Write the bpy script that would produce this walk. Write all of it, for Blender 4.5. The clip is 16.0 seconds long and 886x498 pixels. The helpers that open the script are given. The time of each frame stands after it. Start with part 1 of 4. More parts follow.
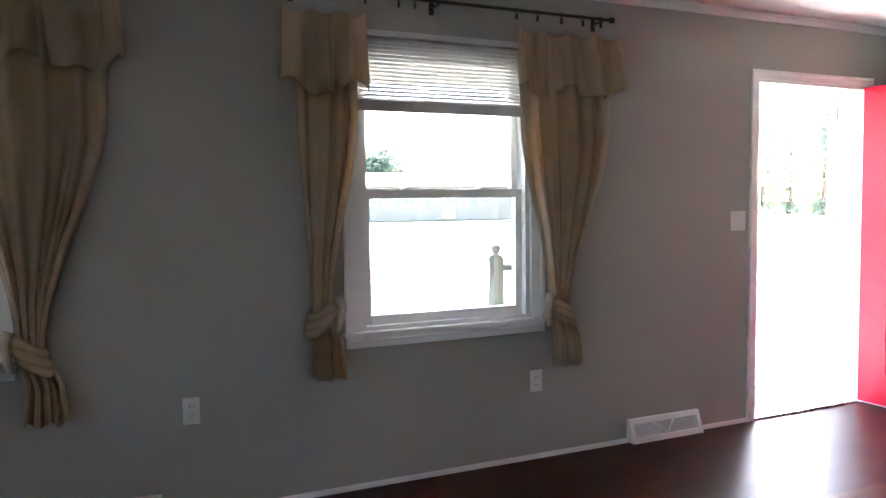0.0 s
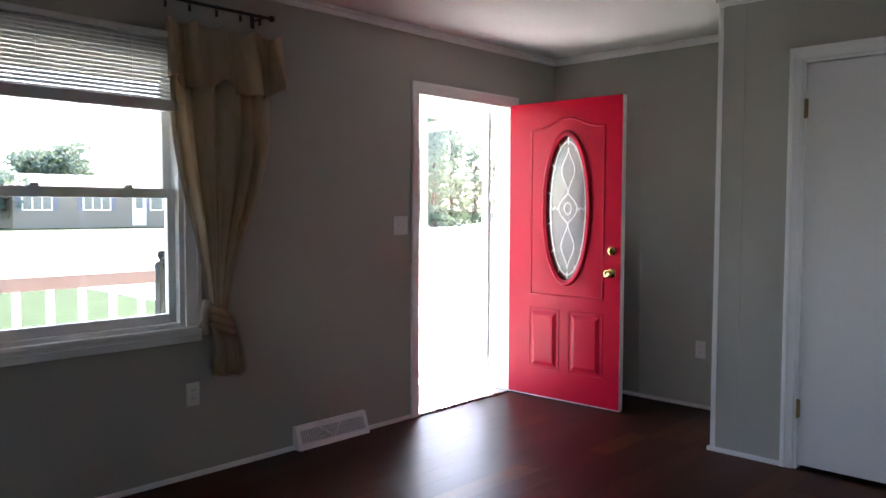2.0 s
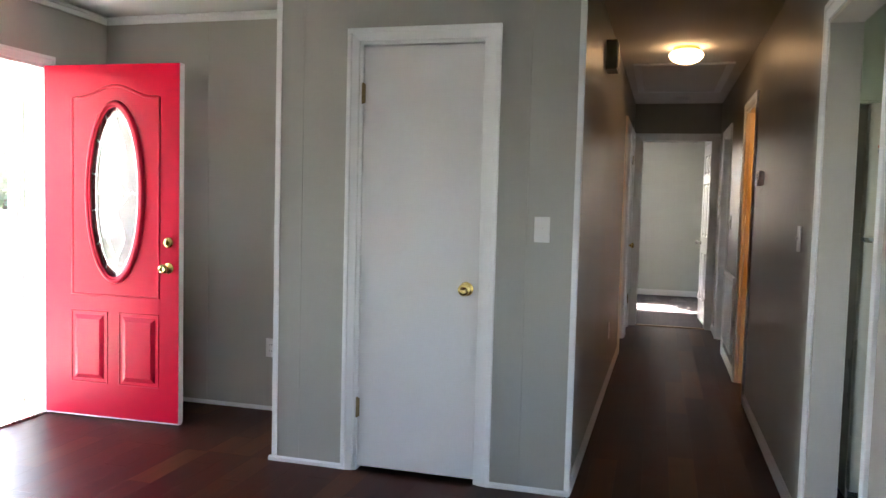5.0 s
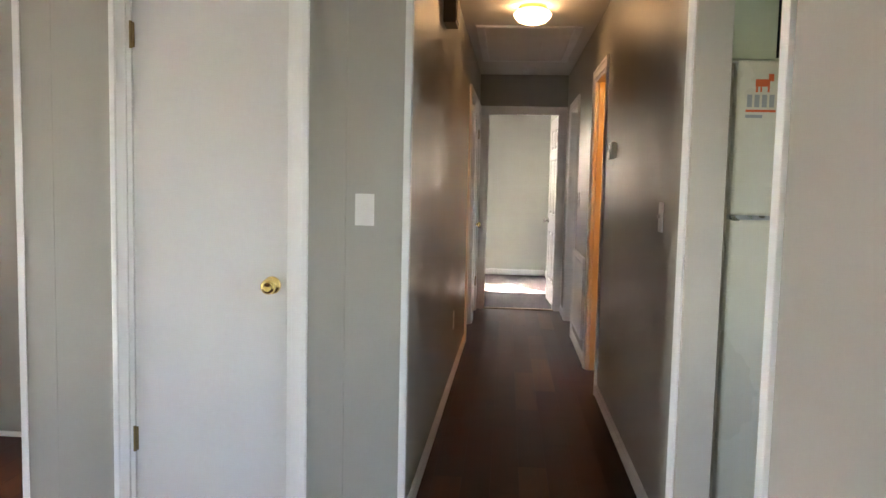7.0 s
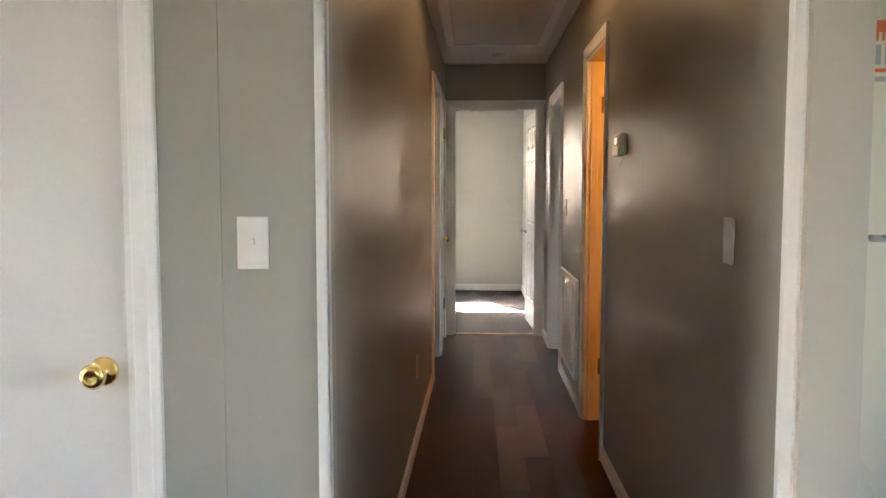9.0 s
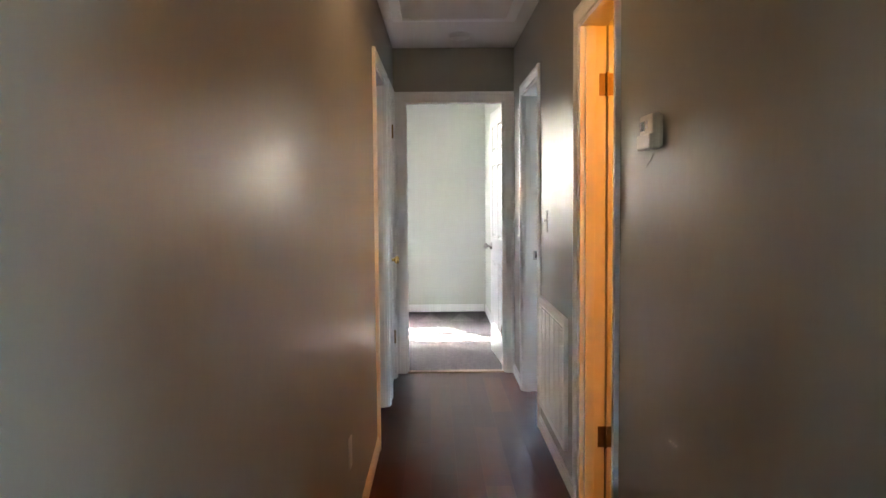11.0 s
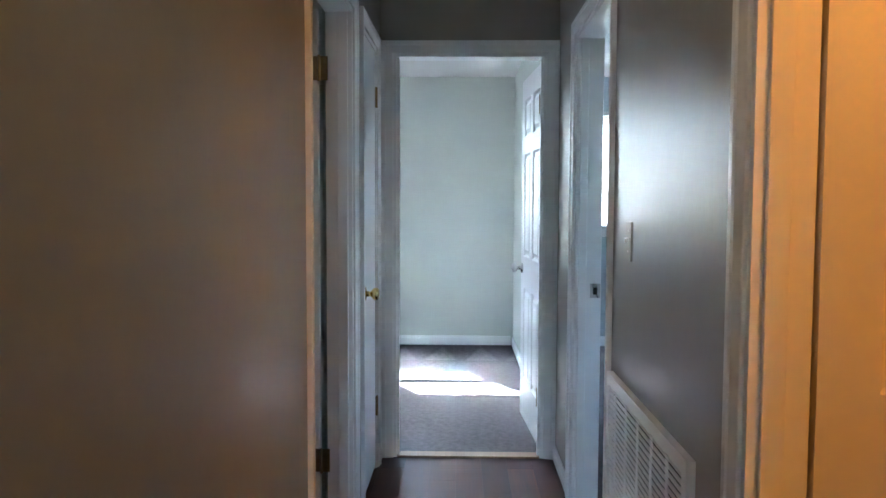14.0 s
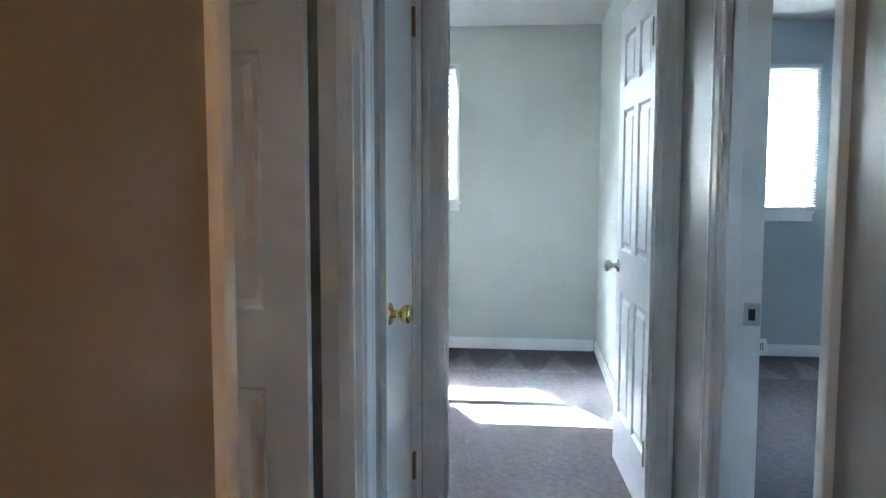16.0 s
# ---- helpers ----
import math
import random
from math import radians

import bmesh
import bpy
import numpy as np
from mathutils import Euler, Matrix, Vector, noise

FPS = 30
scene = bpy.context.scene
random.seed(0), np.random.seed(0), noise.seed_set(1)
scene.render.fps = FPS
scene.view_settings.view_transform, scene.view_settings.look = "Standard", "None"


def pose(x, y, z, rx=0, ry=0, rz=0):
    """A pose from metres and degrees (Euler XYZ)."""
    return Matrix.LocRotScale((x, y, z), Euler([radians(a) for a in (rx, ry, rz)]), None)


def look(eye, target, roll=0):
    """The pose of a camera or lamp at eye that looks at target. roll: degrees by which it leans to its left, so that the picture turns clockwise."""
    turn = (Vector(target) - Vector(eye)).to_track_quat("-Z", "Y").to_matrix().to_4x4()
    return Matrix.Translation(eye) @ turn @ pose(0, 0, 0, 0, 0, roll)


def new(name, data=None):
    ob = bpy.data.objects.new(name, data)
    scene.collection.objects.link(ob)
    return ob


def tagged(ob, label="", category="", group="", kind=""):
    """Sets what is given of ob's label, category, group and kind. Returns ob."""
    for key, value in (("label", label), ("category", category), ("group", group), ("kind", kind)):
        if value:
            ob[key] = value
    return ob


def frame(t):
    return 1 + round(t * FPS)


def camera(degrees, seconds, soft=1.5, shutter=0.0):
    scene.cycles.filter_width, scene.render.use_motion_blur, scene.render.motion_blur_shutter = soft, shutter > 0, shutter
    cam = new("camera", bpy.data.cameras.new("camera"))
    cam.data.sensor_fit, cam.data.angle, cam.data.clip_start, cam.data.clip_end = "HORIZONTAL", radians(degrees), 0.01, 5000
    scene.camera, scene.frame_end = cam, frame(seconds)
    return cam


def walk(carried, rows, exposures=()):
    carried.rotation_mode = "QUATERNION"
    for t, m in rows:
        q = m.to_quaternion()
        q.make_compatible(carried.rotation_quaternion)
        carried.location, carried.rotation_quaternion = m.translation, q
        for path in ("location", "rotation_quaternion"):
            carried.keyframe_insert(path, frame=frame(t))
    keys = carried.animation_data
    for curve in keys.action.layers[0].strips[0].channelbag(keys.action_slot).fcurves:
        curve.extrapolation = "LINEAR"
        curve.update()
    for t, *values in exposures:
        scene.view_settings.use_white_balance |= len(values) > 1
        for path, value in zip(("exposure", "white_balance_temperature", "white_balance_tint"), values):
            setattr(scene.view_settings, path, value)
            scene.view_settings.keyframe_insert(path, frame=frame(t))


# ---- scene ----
cam = camera(59.5, 16.0)
PATH = [
    (0, (-0.546, -0.315, 1.348), (0.297, 1.495, 1.225), -0.6),
    (0.5, (-0.513, -0.322, 1.334), (0.547, 1.37, 1.213), -1.2),
    (1, (-0.445, -0.337, 1.35), (0.765, 1.251, 1.221), -0.8),
    (1.5, (-0.368, -0.356, 1.343), (0.97, 1.126, 1.223), -0.3),
    (2, (-0.313, -0.356, 1.32), (1.139, 1.015, 1.215), 0.2),
    (2.5, (-0.258, -0.366, 1.319), (1.296, 0.89, 1.218), 0.8),
    (3, (-0.199, -0.363, 1.317), (1.468, 0.738, 1.214), 0.6),
    (3.5, (-0.126, -0.336, 1.316), (1.617, 0.638, 1.205), 1.0),
    (4, (-0.004, -0.3, 1.323), (1.827, 0.497, 1.206), 0.9),
    (4.5, (0.146, -0.32, 1.326), (2.042, 0.304, 1.201), 1.7),
    (5, (0.276, -0.371, 1.321), (2.2, 0.161, 1.198), 1.5),
    (5.2, (0.335, -0.37, 1.309), (2.27, 0.123, 1.191), 1.8),
    (7.3, (1.113, -0.382, 1.305), (3.1, -0.234, 1.133), 1.2),
    (7.5, (1.218, -0.376, 1.306), (3.205, -0.224, 1.133), 1.1),
    (8, (1.493, -0.338, 1.319), (3.483, -0.23, 1.151), -0.1),
    (8.5, (1.781, -0.327, 1.308), (3.773, -0.251, 1.148), -0.9),
    (9, (2.086, -0.35, 1.319), (4.079, -0.269, 1.168), -0.0),
    (9.2, (2.205, -0.346, 1.313), (4.197, -0.265, 1.156), 0.8),
    (11.5, (3.59, -0.379, 1.341), (5.586, -0.418, 1.209), -0.8),
    (12, (3.913, -0.431, 1.332), (5.909, -0.421, 1.204), 0.7),
    (12.5, (4.199, -0.432, 1.32), (6.196, -0.422, 1.2), 1.8),
    (13, (4.524, -0.452, 1.311), (6.52, -0.461, 1.184), -0.2),
    (13.5, (4.867, -0.493, 1.321), (6.862, -0.478, 1.182), -0.1),
    (14, (5.176, -0.484, 1.315), (7.172, -0.442, 1.194), 0.2),
    (14.5, (5.463, -0.48, 1.312), (7.459, -0.464, 1.179), -1.2),
    (15, (5.787, -0.522, 1.316), (7.777, -0.396, 1.163), -0.3),
    (15.5, (6.072, -0.501, 1.295), (8.06, -0.355, 1.129), 0.5),
    (16, (6.353, -0.468, 1.297), (8.333, -0.247, 1.12), 0.1),
]
EXPOSURES = [(0.0, 4.85, 6500, 20), (0.5, 4.45, 6500, 20), (2.0, 3.65, 6500, 20), (3.5, 3.3, 6500, 20), (4.0, 3.62, 6500, 20), (4.5, 4.25, 6650, 18), (5.0, 4.75, 6850, 18), (8.0, 5.28, 7600, 20), (9.2, 5.35, 7600, 20), (11.5, 5.9, 6150, 13), (12.5, 5.75, 5850, 10), (13.2, 5.63, 5550, 8), (14.0, 5.4, 5100, 6), (15.0, 5.28, 4850, 3), (16.0, 5.22, 5200, 4)]
walk(cam, [(t, look(eye, target, roll)) for t, eye, target, roll in PATH], EXPOSURES)

# ---- camera extras and light ----
SUN_DIR = Vector((-1.0, -0.56, -1.065)).normalized()
world = bpy.data.worlds.new("sky_world")
scene.world = world
world.use_nodes = True
wn = world.node_tree.nodes
sky = wn.new("ShaderNodeTexSky")
sky.sky_type = 'NISHITA'
sky.sun_disc = False
sky.sun_elevation = math.asin(-SUN_DIR.z)
sky.sun_rotation = math.atan2(-SUN_DIR.x, -SUN_DIR.y)
wn["Background"].inputs["Strength"].default_value = 0.15
world.node_tree.links.new(sky.outputs["Color"], wn["Background"].inputs["Color"])
sun_data = bpy.data.lights.new("sun", 'SUN')
sun_data.energy = 5.0
sun_data.angle = radians(0.5)
sun_data.color = (1.0, 0.95, 0.88)
sun = new("sun", sun_data)
sun.matrix_basis = look((0, 0, 0), SUN_DIR)


def lamp(name, at, watts, colour, radius):
    d = bpy.data.lights.new(name, 'POINT')
    d.energy, d.color, d.shadow_soft_size = watts, colour, radius
    o = new(name, d)
    o.matrix_basis = pose(*at)
    return o


lamp("bathroom_lamp", (5.45, -1.75, 2.0), 0.60, (1.0, 0.30, 0.018), 0.12)


# ---- materials ----
def mat(name, colour, rough=0.5, metal=0.0, var=0.12, scale=3.0, bump=0.0, bump_scale=60.0, stretch=(1, 1, 1), spec=0.5, rnd=0.0, dark=None, rv=0.07):
    """A procedural surface: base colour broken up at two scales, gloss variation and fine relief."""
    m = bpy.data.materials.new(name)
    m.use_nodes = True
    n, l = m.node_tree.nodes, m.node_tree.links
    b = n["Principled BSDF"]
    b.inputs["Metallic"].default_value = metal
    b.inputs["Specular IOR Level"].default_value = spec
    tc = n.new("ShaderNodeTexCoord")
    mp = n.new("ShaderNodeMapping")
    mp.inputs["Scale"].default_value = stretch
    l.new(tc.outputs["Object"], mp.inputs["Vector"])
    n1 = n.new("ShaderNodeTexNoise")
    n1.inputs["Scale"].default_value = scale
    n1.inputs["Detail"].default_value = 5
    n2 = n.new("ShaderNodeTexNoise")
    n2.inputs["Scale"].default_value = bump_scale
    n2.inputs["Detail"].default_value = 3
    l.new(mp.outputs["Vector"], n1.inputs["Vector"])
    l.new(mp.outputs["Vector"], n2.inputs["Vector"])
    mix = n.new("ShaderNodeMix")
    mix.data_type = 'RGBA'
    low = dark if dark else tuple(c * (1 - 2 * var) for c in colour)
    mix.inputs[6].default_value = (*low, 1)
    mix.inputs[7].default_value = (*[min(c * (1 + var), 1) for c in colour], 1)
    add = n.new("ShaderNodeMath")
    add.operation = 'MULTIPLY_ADD'
    add.inputs[1].default_value = 0.3
    l.new(n2.outputs["Fac"], add.inputs[0])
    sub = n.new("ShaderNodeMath")
    sub.operation = 'MULTIPLY'
    sub.inputs[1].default_value = 0.8
    l.new(n1.outputs["Fac"], sub.inputs[0])
    l.new(sub.outputs[0], add.inputs[2])
    l.new(add.outputs[0], mix.inputs[0])
    out = mix.outputs[2]
    if rnd:
        oi = n.new("ShaderNodeObjectInfo")
        hsv = n.new("ShaderNodeHueSaturation")
        mr = n.new("ShaderNodeMapRange")
        mr.inputs[3].default_value, mr.inputs[4].default_value = 1 - rnd, 1 + rnd
        l.new(oi.outputs["Random"], mr.inputs[0])
        l.new(mr.outputs[0], hsv.inputs["Value"])
        l.new(out, hsv.inputs["Color"])
        out = hsv.outputs["Color"]
    l.new(out, b.inputs["Base Color"])
    rr = n.new("ShaderNodeMapRange")
    rr.inputs[3].default_value, rr.inputs[4].default_value = max(rough - rv, 0.02), min(rough + rv, 1)
    l.new(n1.outputs["Fac"], rr.inputs[0])
    l.new(rr.outputs[0], b.inputs["Roughness"])
    if bump:
        bp = n.new("ShaderNodeBump")
        bp.inputs["Strength"].default_value = bump
        bp.inputs["Distance"].default_value = 0.002
        l.new(n2.outputs["Fac"], bp.inputs["Height"])
        l.new(bp.outputs["Normal"], b.inputs["Normal"])
    return m


def glass_mat(name, tint, rough=0.0, bump=0.0):
    m = mat(name, tint, rough, var=0.0, bump=bump, bump_scale=45)
    b = m.node_tree.nodes["Principled BSDF"]
    for k in list(b.inputs["Roughness"].links):
        m.node_tree.links.remove(k)
    b.inputs["Roughness"].default_value = rough
    b.inputs["Transmission Weight"].default_value = 1.0
    b.inputs["IOR"].default_value = 1.45
    return m


M_WALL = mat("grey_wall_paint", (0.42, 0.408, 0.36), 0.5, var=0.04, scale=1.2, bump=0.12, bump_scale=90)
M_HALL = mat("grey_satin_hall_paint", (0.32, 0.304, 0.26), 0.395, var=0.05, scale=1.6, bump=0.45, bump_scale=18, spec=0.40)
M_BED = mat("pale_green_grey_paint", (0.60, 0.62, 0.56), 0.55, var=0.03, scale=1.5, bump=0.12, bump_scale=90)
M_R2 = mat("blue_grey_paint", (0.46, 0.52, 0.54), 0.55, var=0.03, scale=1.5, bump=0.12, bump_scale=90)
M_KIT = mat("pale_yellow_green_paint", (0.55, 0.56, 0.40), 0.55, var=0.03, scale=1.5, bump=0.1)
# kitchen jamb: wall paint made warmer and paler, warm bounce light put into the colour
M_JAMB = mat("bounce_lit_jamb_paint", (0.58, 0.52, 0.44), 0.45, var=0.03, scale=2.0, bump=0.08, bump_scale=90)
M_CEIL = mat("ceiling_white", (0.78, 0.76, 0.73), 0.8, var=0.04, scale=2.5, bump=0.5, bump_scale=120)
M_TRIM = mat("white_trim_paint", (0.86, 0.86, 0.85), 0.40, var=0.015, scale=6, rv=0.02, spec=0.42)
M_DOOR = mat("white_door_paint", (0.80, 0.79, 0.78), 0.38, var=0.03, scale=3, bump=0.08, bump_scale=50)
M_RED = mat("red_door_paint", (0.50, 0.002, 0.026), 0.31, var=0.05, scale=4, bump=0.1, bump_scale=160, spec=0.22, rv=0.015)
M_BRASS = mat("polished_brass", (0.83, 0.62, 0.25), 0.2, metal=1.0, var=0.08, scale=30)
M_OLDBRASS = mat("dull_brass", (0.30, 0.22, 0.11), 0.4, metal=1.0, var=0.2, scale=40)
M_STEEL = mat("satin_nickel", (0.55, 0.54, 0.52), 0.28, metal=1.0, var=0.06, scale=30)
M_CAME = mat("bright_zinc_came", (0.88, 0.88, 0.87), 0.30, metal=1.0, var=0.1, scale=40)
M_BLACK = mat("black_iron", (0.018, 0.016, 0.015), 0.45, var=0.2, scale=20)
M_PLATE = mat("white_plastic", (0.80, 0.79, 0.76), 0.32, var=0.02, scale=10)
M_BEIGE = mat("aged_beige_plastic", (0.70, 0.66, 0.55), 0.4, var=0.04, scale=12)
M_DARK = mat("dark_slot", (0.02, 0.02, 0.02), 0.8, var=0.1, spec=0.05)
M_LCD = mat("grey_lcd", (0.10, 0.12, 0.10), 0.2, var=0.05)
M_CURT = mat("tan_curtain_cloth", (0.66, 0.53, 0.38), 0.85, var=0.08, scale=6, bump=0.5, bump_scale=500)
M_LINING = mat("cream_curtain_lining", (0.62, 0.56, 0.46), 0.9, var=0.05, scale=8, bump=0.4, bump_scale=400)
M_BLIND = mat("white_vinyl_slat", (0.70, 0.70, 0.69), 0.4, var=0.03, scale=8)
M_WOODBOX = mat("brown_wood_box", (0.16, 0.085, 0.035), 0.45, var=0.2, scale=5, stretch=(1, 1, 6))
M_CARPET = mat("grey_mauve_carpet", (0.150, 0.136, 0.141), 0.95, var=0.25, scale=30, bump=1.0, bump_scale=75, spec=0.1, dark=(0.028, 0.025, 0.028))
M_FRIDGE = mat("white_fridge_enamel", (0.70, 0.64, 0.51), 0.28, var=0.008, scale=1.5, bump=0.25, bump_scale=300)
M_GASKET = mat("grey_gasket", (0.16, 0.16, 0.15), 0.6, var=0.1)
M_ORANGE = mat("orange_print", (0.75, 0.13, 0.03), 0.5, var=0.05)
M_INK = mat("grey_print", (0.35, 0.35, 0.34), 0.5, var=0.05)
M_GLASS = glass_mat("clear_glass", (1, 1, 1))
M_THIN = glass_mat("thin_acrylic_sheet", (1, 1, 1))
M_THIN.node_tree.nodes["Principled BSDF"].inputs["IOR"].default_value = 1.2
M_BEVEL = glass_mat("bevelled_glass", (0.97, 0.99, 0.98), 0.06, bump=0.06)
# a fifth of the glass is diffuse white, added to brighten it in daylight
M_BEVEL.node_tree.nodes["Principled BSDF"].inputs["Transmission Weight"].default_value = 0.80
M_BEVEL.node_tree.nodes["Principled BSDF"].inputs["IOR"].default_value = 1.62
M_STRIP = mat("tan_wood_strip", (0.30, 0.19, 0.11), 0.4, var=0.15, scale=9, stretch=(1, 8, 1))
M_SUB = mat("dark_subfloor", (0.03, 0.015, 0.01), 0.7, var=0.2)
M_GRASS = mat("dry_lawn", (0.030, 0.048, 0.022), 0.9, var=0.3, scale=0.6, bump=1.0, bump_scale=40, spec=0.03)
M_ROAD = mat("pale_gravel_road", (0.34, 0.30, 0.27), 0.9, var=0.15, scale=2, bump=0.6, bump_scale=80)
M_CONC = mat("porch_boards_paint", (0.70, 0.69, 0.66), 0.7, var=0.08, scale=3, bump=0.4, bump_scale=60)
M_BRICK = mat("brown_brick_wall", (0.165, 0.150, 0.112), 0.85, var=0.2, scale=5, bump=0.5, bump_scale=20)
M_ROOF = mat("grey_shingles", (0.30, 0.29, 0.28), 0.9, var=0.2, scale=6, bump=0.6)
M_SHUT = mat("blue_grey_shutter", (0.10, 0.11, 0.125), 0.6, var=0.1)
M_BARK = mat("pine_bark", (0.10, 0.07, 0.05), 0.95, var=0.3, scale=8, bump=1.0, bump_scale=30)
# leaf green paled towards grey so the colour carries the distance haze
M_LEAF = mat("hazy_green_leaves", (0.115, 0.165, 0.135), 0.9, spec=0.2, var=0.35, scale=2)
M_SIDING = mat("white_vinyl_siding", (0.75, 0.75, 0.73), 0.5, var=0.04)
M_RAIL = mat("pinkish_wood_rail", (0.24, 0.17, 0.15), 0.7, var=0.12, scale=6, bump=0.3)
M_GREYWOOD = mat("weathered_post", (0.020, 0.026, 0.021), 0.8, var=0.15, scale=8, bump=0.4)


def floor_mat():
    """Red-brown laminate: each plank its own tone, with streaked grain along its length."""
    m = mat("cherry_laminate", (0.070, 0.0165, 0.0075), 0.37, var=0.25, scale=1.3, bump=0.0, bump_scale=6, stretch=(0.8, 14, 1), rnd=0.5, rv=0.04, spec=0.145, dark=(0.010, 0.003, 0.002))
    n, l = m.node_tree.nodes, m.node_tree.links
    oi = [x for x in n if x.type == 'OBJECT_INFO'][0]
    mp = [x for x in n if x.type == 'MAPPING'][0]
    cx = n.new("ShaderNodeCombineXYZ")
    mu = n.new("ShaderNodeMath")
    mu.operation = 'MULTIPLY'
    mu.inputs[1].default_value = 37.0
    l.new(oi.outputs["Random"], mu.inputs[0])
    l.new(mu.outputs[0], cx.inputs[0])
    l.new(mu.outputs[0], cx.inputs[2])
    l.new(cx.outputs[0], mp.inputs["Location"])
    # most boards dark, a few pale and more orange
    hsv = [x for x in n if x.type == 'HUE_SAT'][0]
    mr = hsv.inputs["Value"].links[0].from_node
    pw = n.new("ShaderNodeMath")
    pw.operation = 'POWER'
    pw.inputs[1].default_value = 4.0
    l.new(oi.outputs["Random"], pw.inputs[0])
    l.new(pw.outputs[0], mr.inputs[0])
    mr.inputs[3].default_value, mr.inputs[4].default_value = 0.75, 1.8
    hue = n.new("ShaderNodeMapRange")
    hue.inputs[3].default_value, hue.inputs[4].default_value = 0.495, 0.522
    l.new(pw.outputs[0], hue.inputs[0])
    l.new(hue.outputs[0], hsv.inputs["Hue"])
    return m


M_FLOOR = floor_mat()


def let_light_through(m, share, colour):
    """Thin cloth: part of the light comes through from behind."""
    n, l = m.node_tree.nodes, m.node_tree.links
    tr = n.new("ShaderNodeBsdfTranslucent")
    tr.inputs["Color"].default_value = (*colour, 1)
    mx = n.new("ShaderNodeMixShader")
    mx.inputs[0].default_value = share
    l.new(n["Principled BSDF"].outputs[0], mx.inputs[1])
    l.new(tr.outputs[0], mx.inputs[2])
    l.new(mx.outputs[0], n["Material Output"].inputs["Surface"])


let_light_through(M_CURT, 0.45, (0.74, 0.58, 0.41))
let_light_through(M_LEAF, 0.45, (0.16, 0.21, 0.10))
let_light_through(M_LINING, 0.35, (0.65, 0.58, 0.48))


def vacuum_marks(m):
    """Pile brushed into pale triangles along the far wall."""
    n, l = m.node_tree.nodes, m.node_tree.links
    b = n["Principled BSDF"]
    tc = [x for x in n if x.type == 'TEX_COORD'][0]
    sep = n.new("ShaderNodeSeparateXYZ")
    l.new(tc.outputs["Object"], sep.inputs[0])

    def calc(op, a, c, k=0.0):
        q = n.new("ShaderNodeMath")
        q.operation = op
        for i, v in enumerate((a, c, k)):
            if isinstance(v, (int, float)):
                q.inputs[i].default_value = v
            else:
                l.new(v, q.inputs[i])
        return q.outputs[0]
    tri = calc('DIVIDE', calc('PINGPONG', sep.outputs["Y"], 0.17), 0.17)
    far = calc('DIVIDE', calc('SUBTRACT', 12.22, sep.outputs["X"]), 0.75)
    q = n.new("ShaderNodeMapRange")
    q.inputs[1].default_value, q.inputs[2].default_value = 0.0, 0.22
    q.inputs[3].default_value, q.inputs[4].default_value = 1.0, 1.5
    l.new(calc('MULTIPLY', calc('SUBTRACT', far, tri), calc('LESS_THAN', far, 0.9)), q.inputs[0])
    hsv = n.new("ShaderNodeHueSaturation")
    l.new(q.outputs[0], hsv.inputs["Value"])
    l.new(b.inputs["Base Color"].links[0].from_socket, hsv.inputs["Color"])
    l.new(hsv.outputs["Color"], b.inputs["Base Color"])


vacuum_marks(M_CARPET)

em = bpy.data.materials.new("lit_opal_glass")
em.use_nodes = True
em_b = em.node_tree.nodes["Principled BSDF"]
em_b.inputs["Base Color"].default_value = (0.9, 0.85, 0.75, 1)
em_b.inputs["Emission Color"].default_value = (1.0, 0.66, 0.34, 1)
em_b.inputs["Emission Strength"].default_value = 0.43
M_LAMP = em


# ---- building helpers ----
def box(bm, x0, x1, y0, y1, z0, z1, bevel=0.0):
    v = [bm.verts.new((x, y, z)) for z in (min(z0, z1), max(z0, z1)) for y in (min(y0, y1), max(y0, y1)) for x in (min(x0, x1), max(x0, x1))]
    fs = [bm.faces.new([v[i] for i in q]) for q in ((0, 2, 3, 1), (4, 5, 7, 6), (0, 1, 5, 4), (2, 6, 7, 3), (0, 4, 6, 2), (1, 3, 7, 5))]
    if bevel:
        es = list({e for f in fs for e in f.edges})
        bmesh.ops.bevel(bm, geom=es, offset=bevel, segments=2, affect='EDGES', profile=0.6)


def frustum(bm, x0, x1, z0, z1, y0, y1, inset):
    """A raised field: a rectangle at depth y0 that narrows by inset towards y1."""
    a = [bm.verts.new(p) for p in ((x0, y0, z0), (x1, y0, z0), (x1, y0, z1), (x0, y0, z1))]
    b = [bm.verts.new(p) for p in ((x0 + inset, y1, z0 + inset), (x1 - inset, y1, z0 + inset), (x1 - inset, y1, z1 - inset), (x0 + inset, y1, z1 - inset))]
    bm.faces.new(b)
    for i in range(4):
        j = (i + 1) % 4
        bm.faces.new((a[i], a[j], b[j], b[i]))


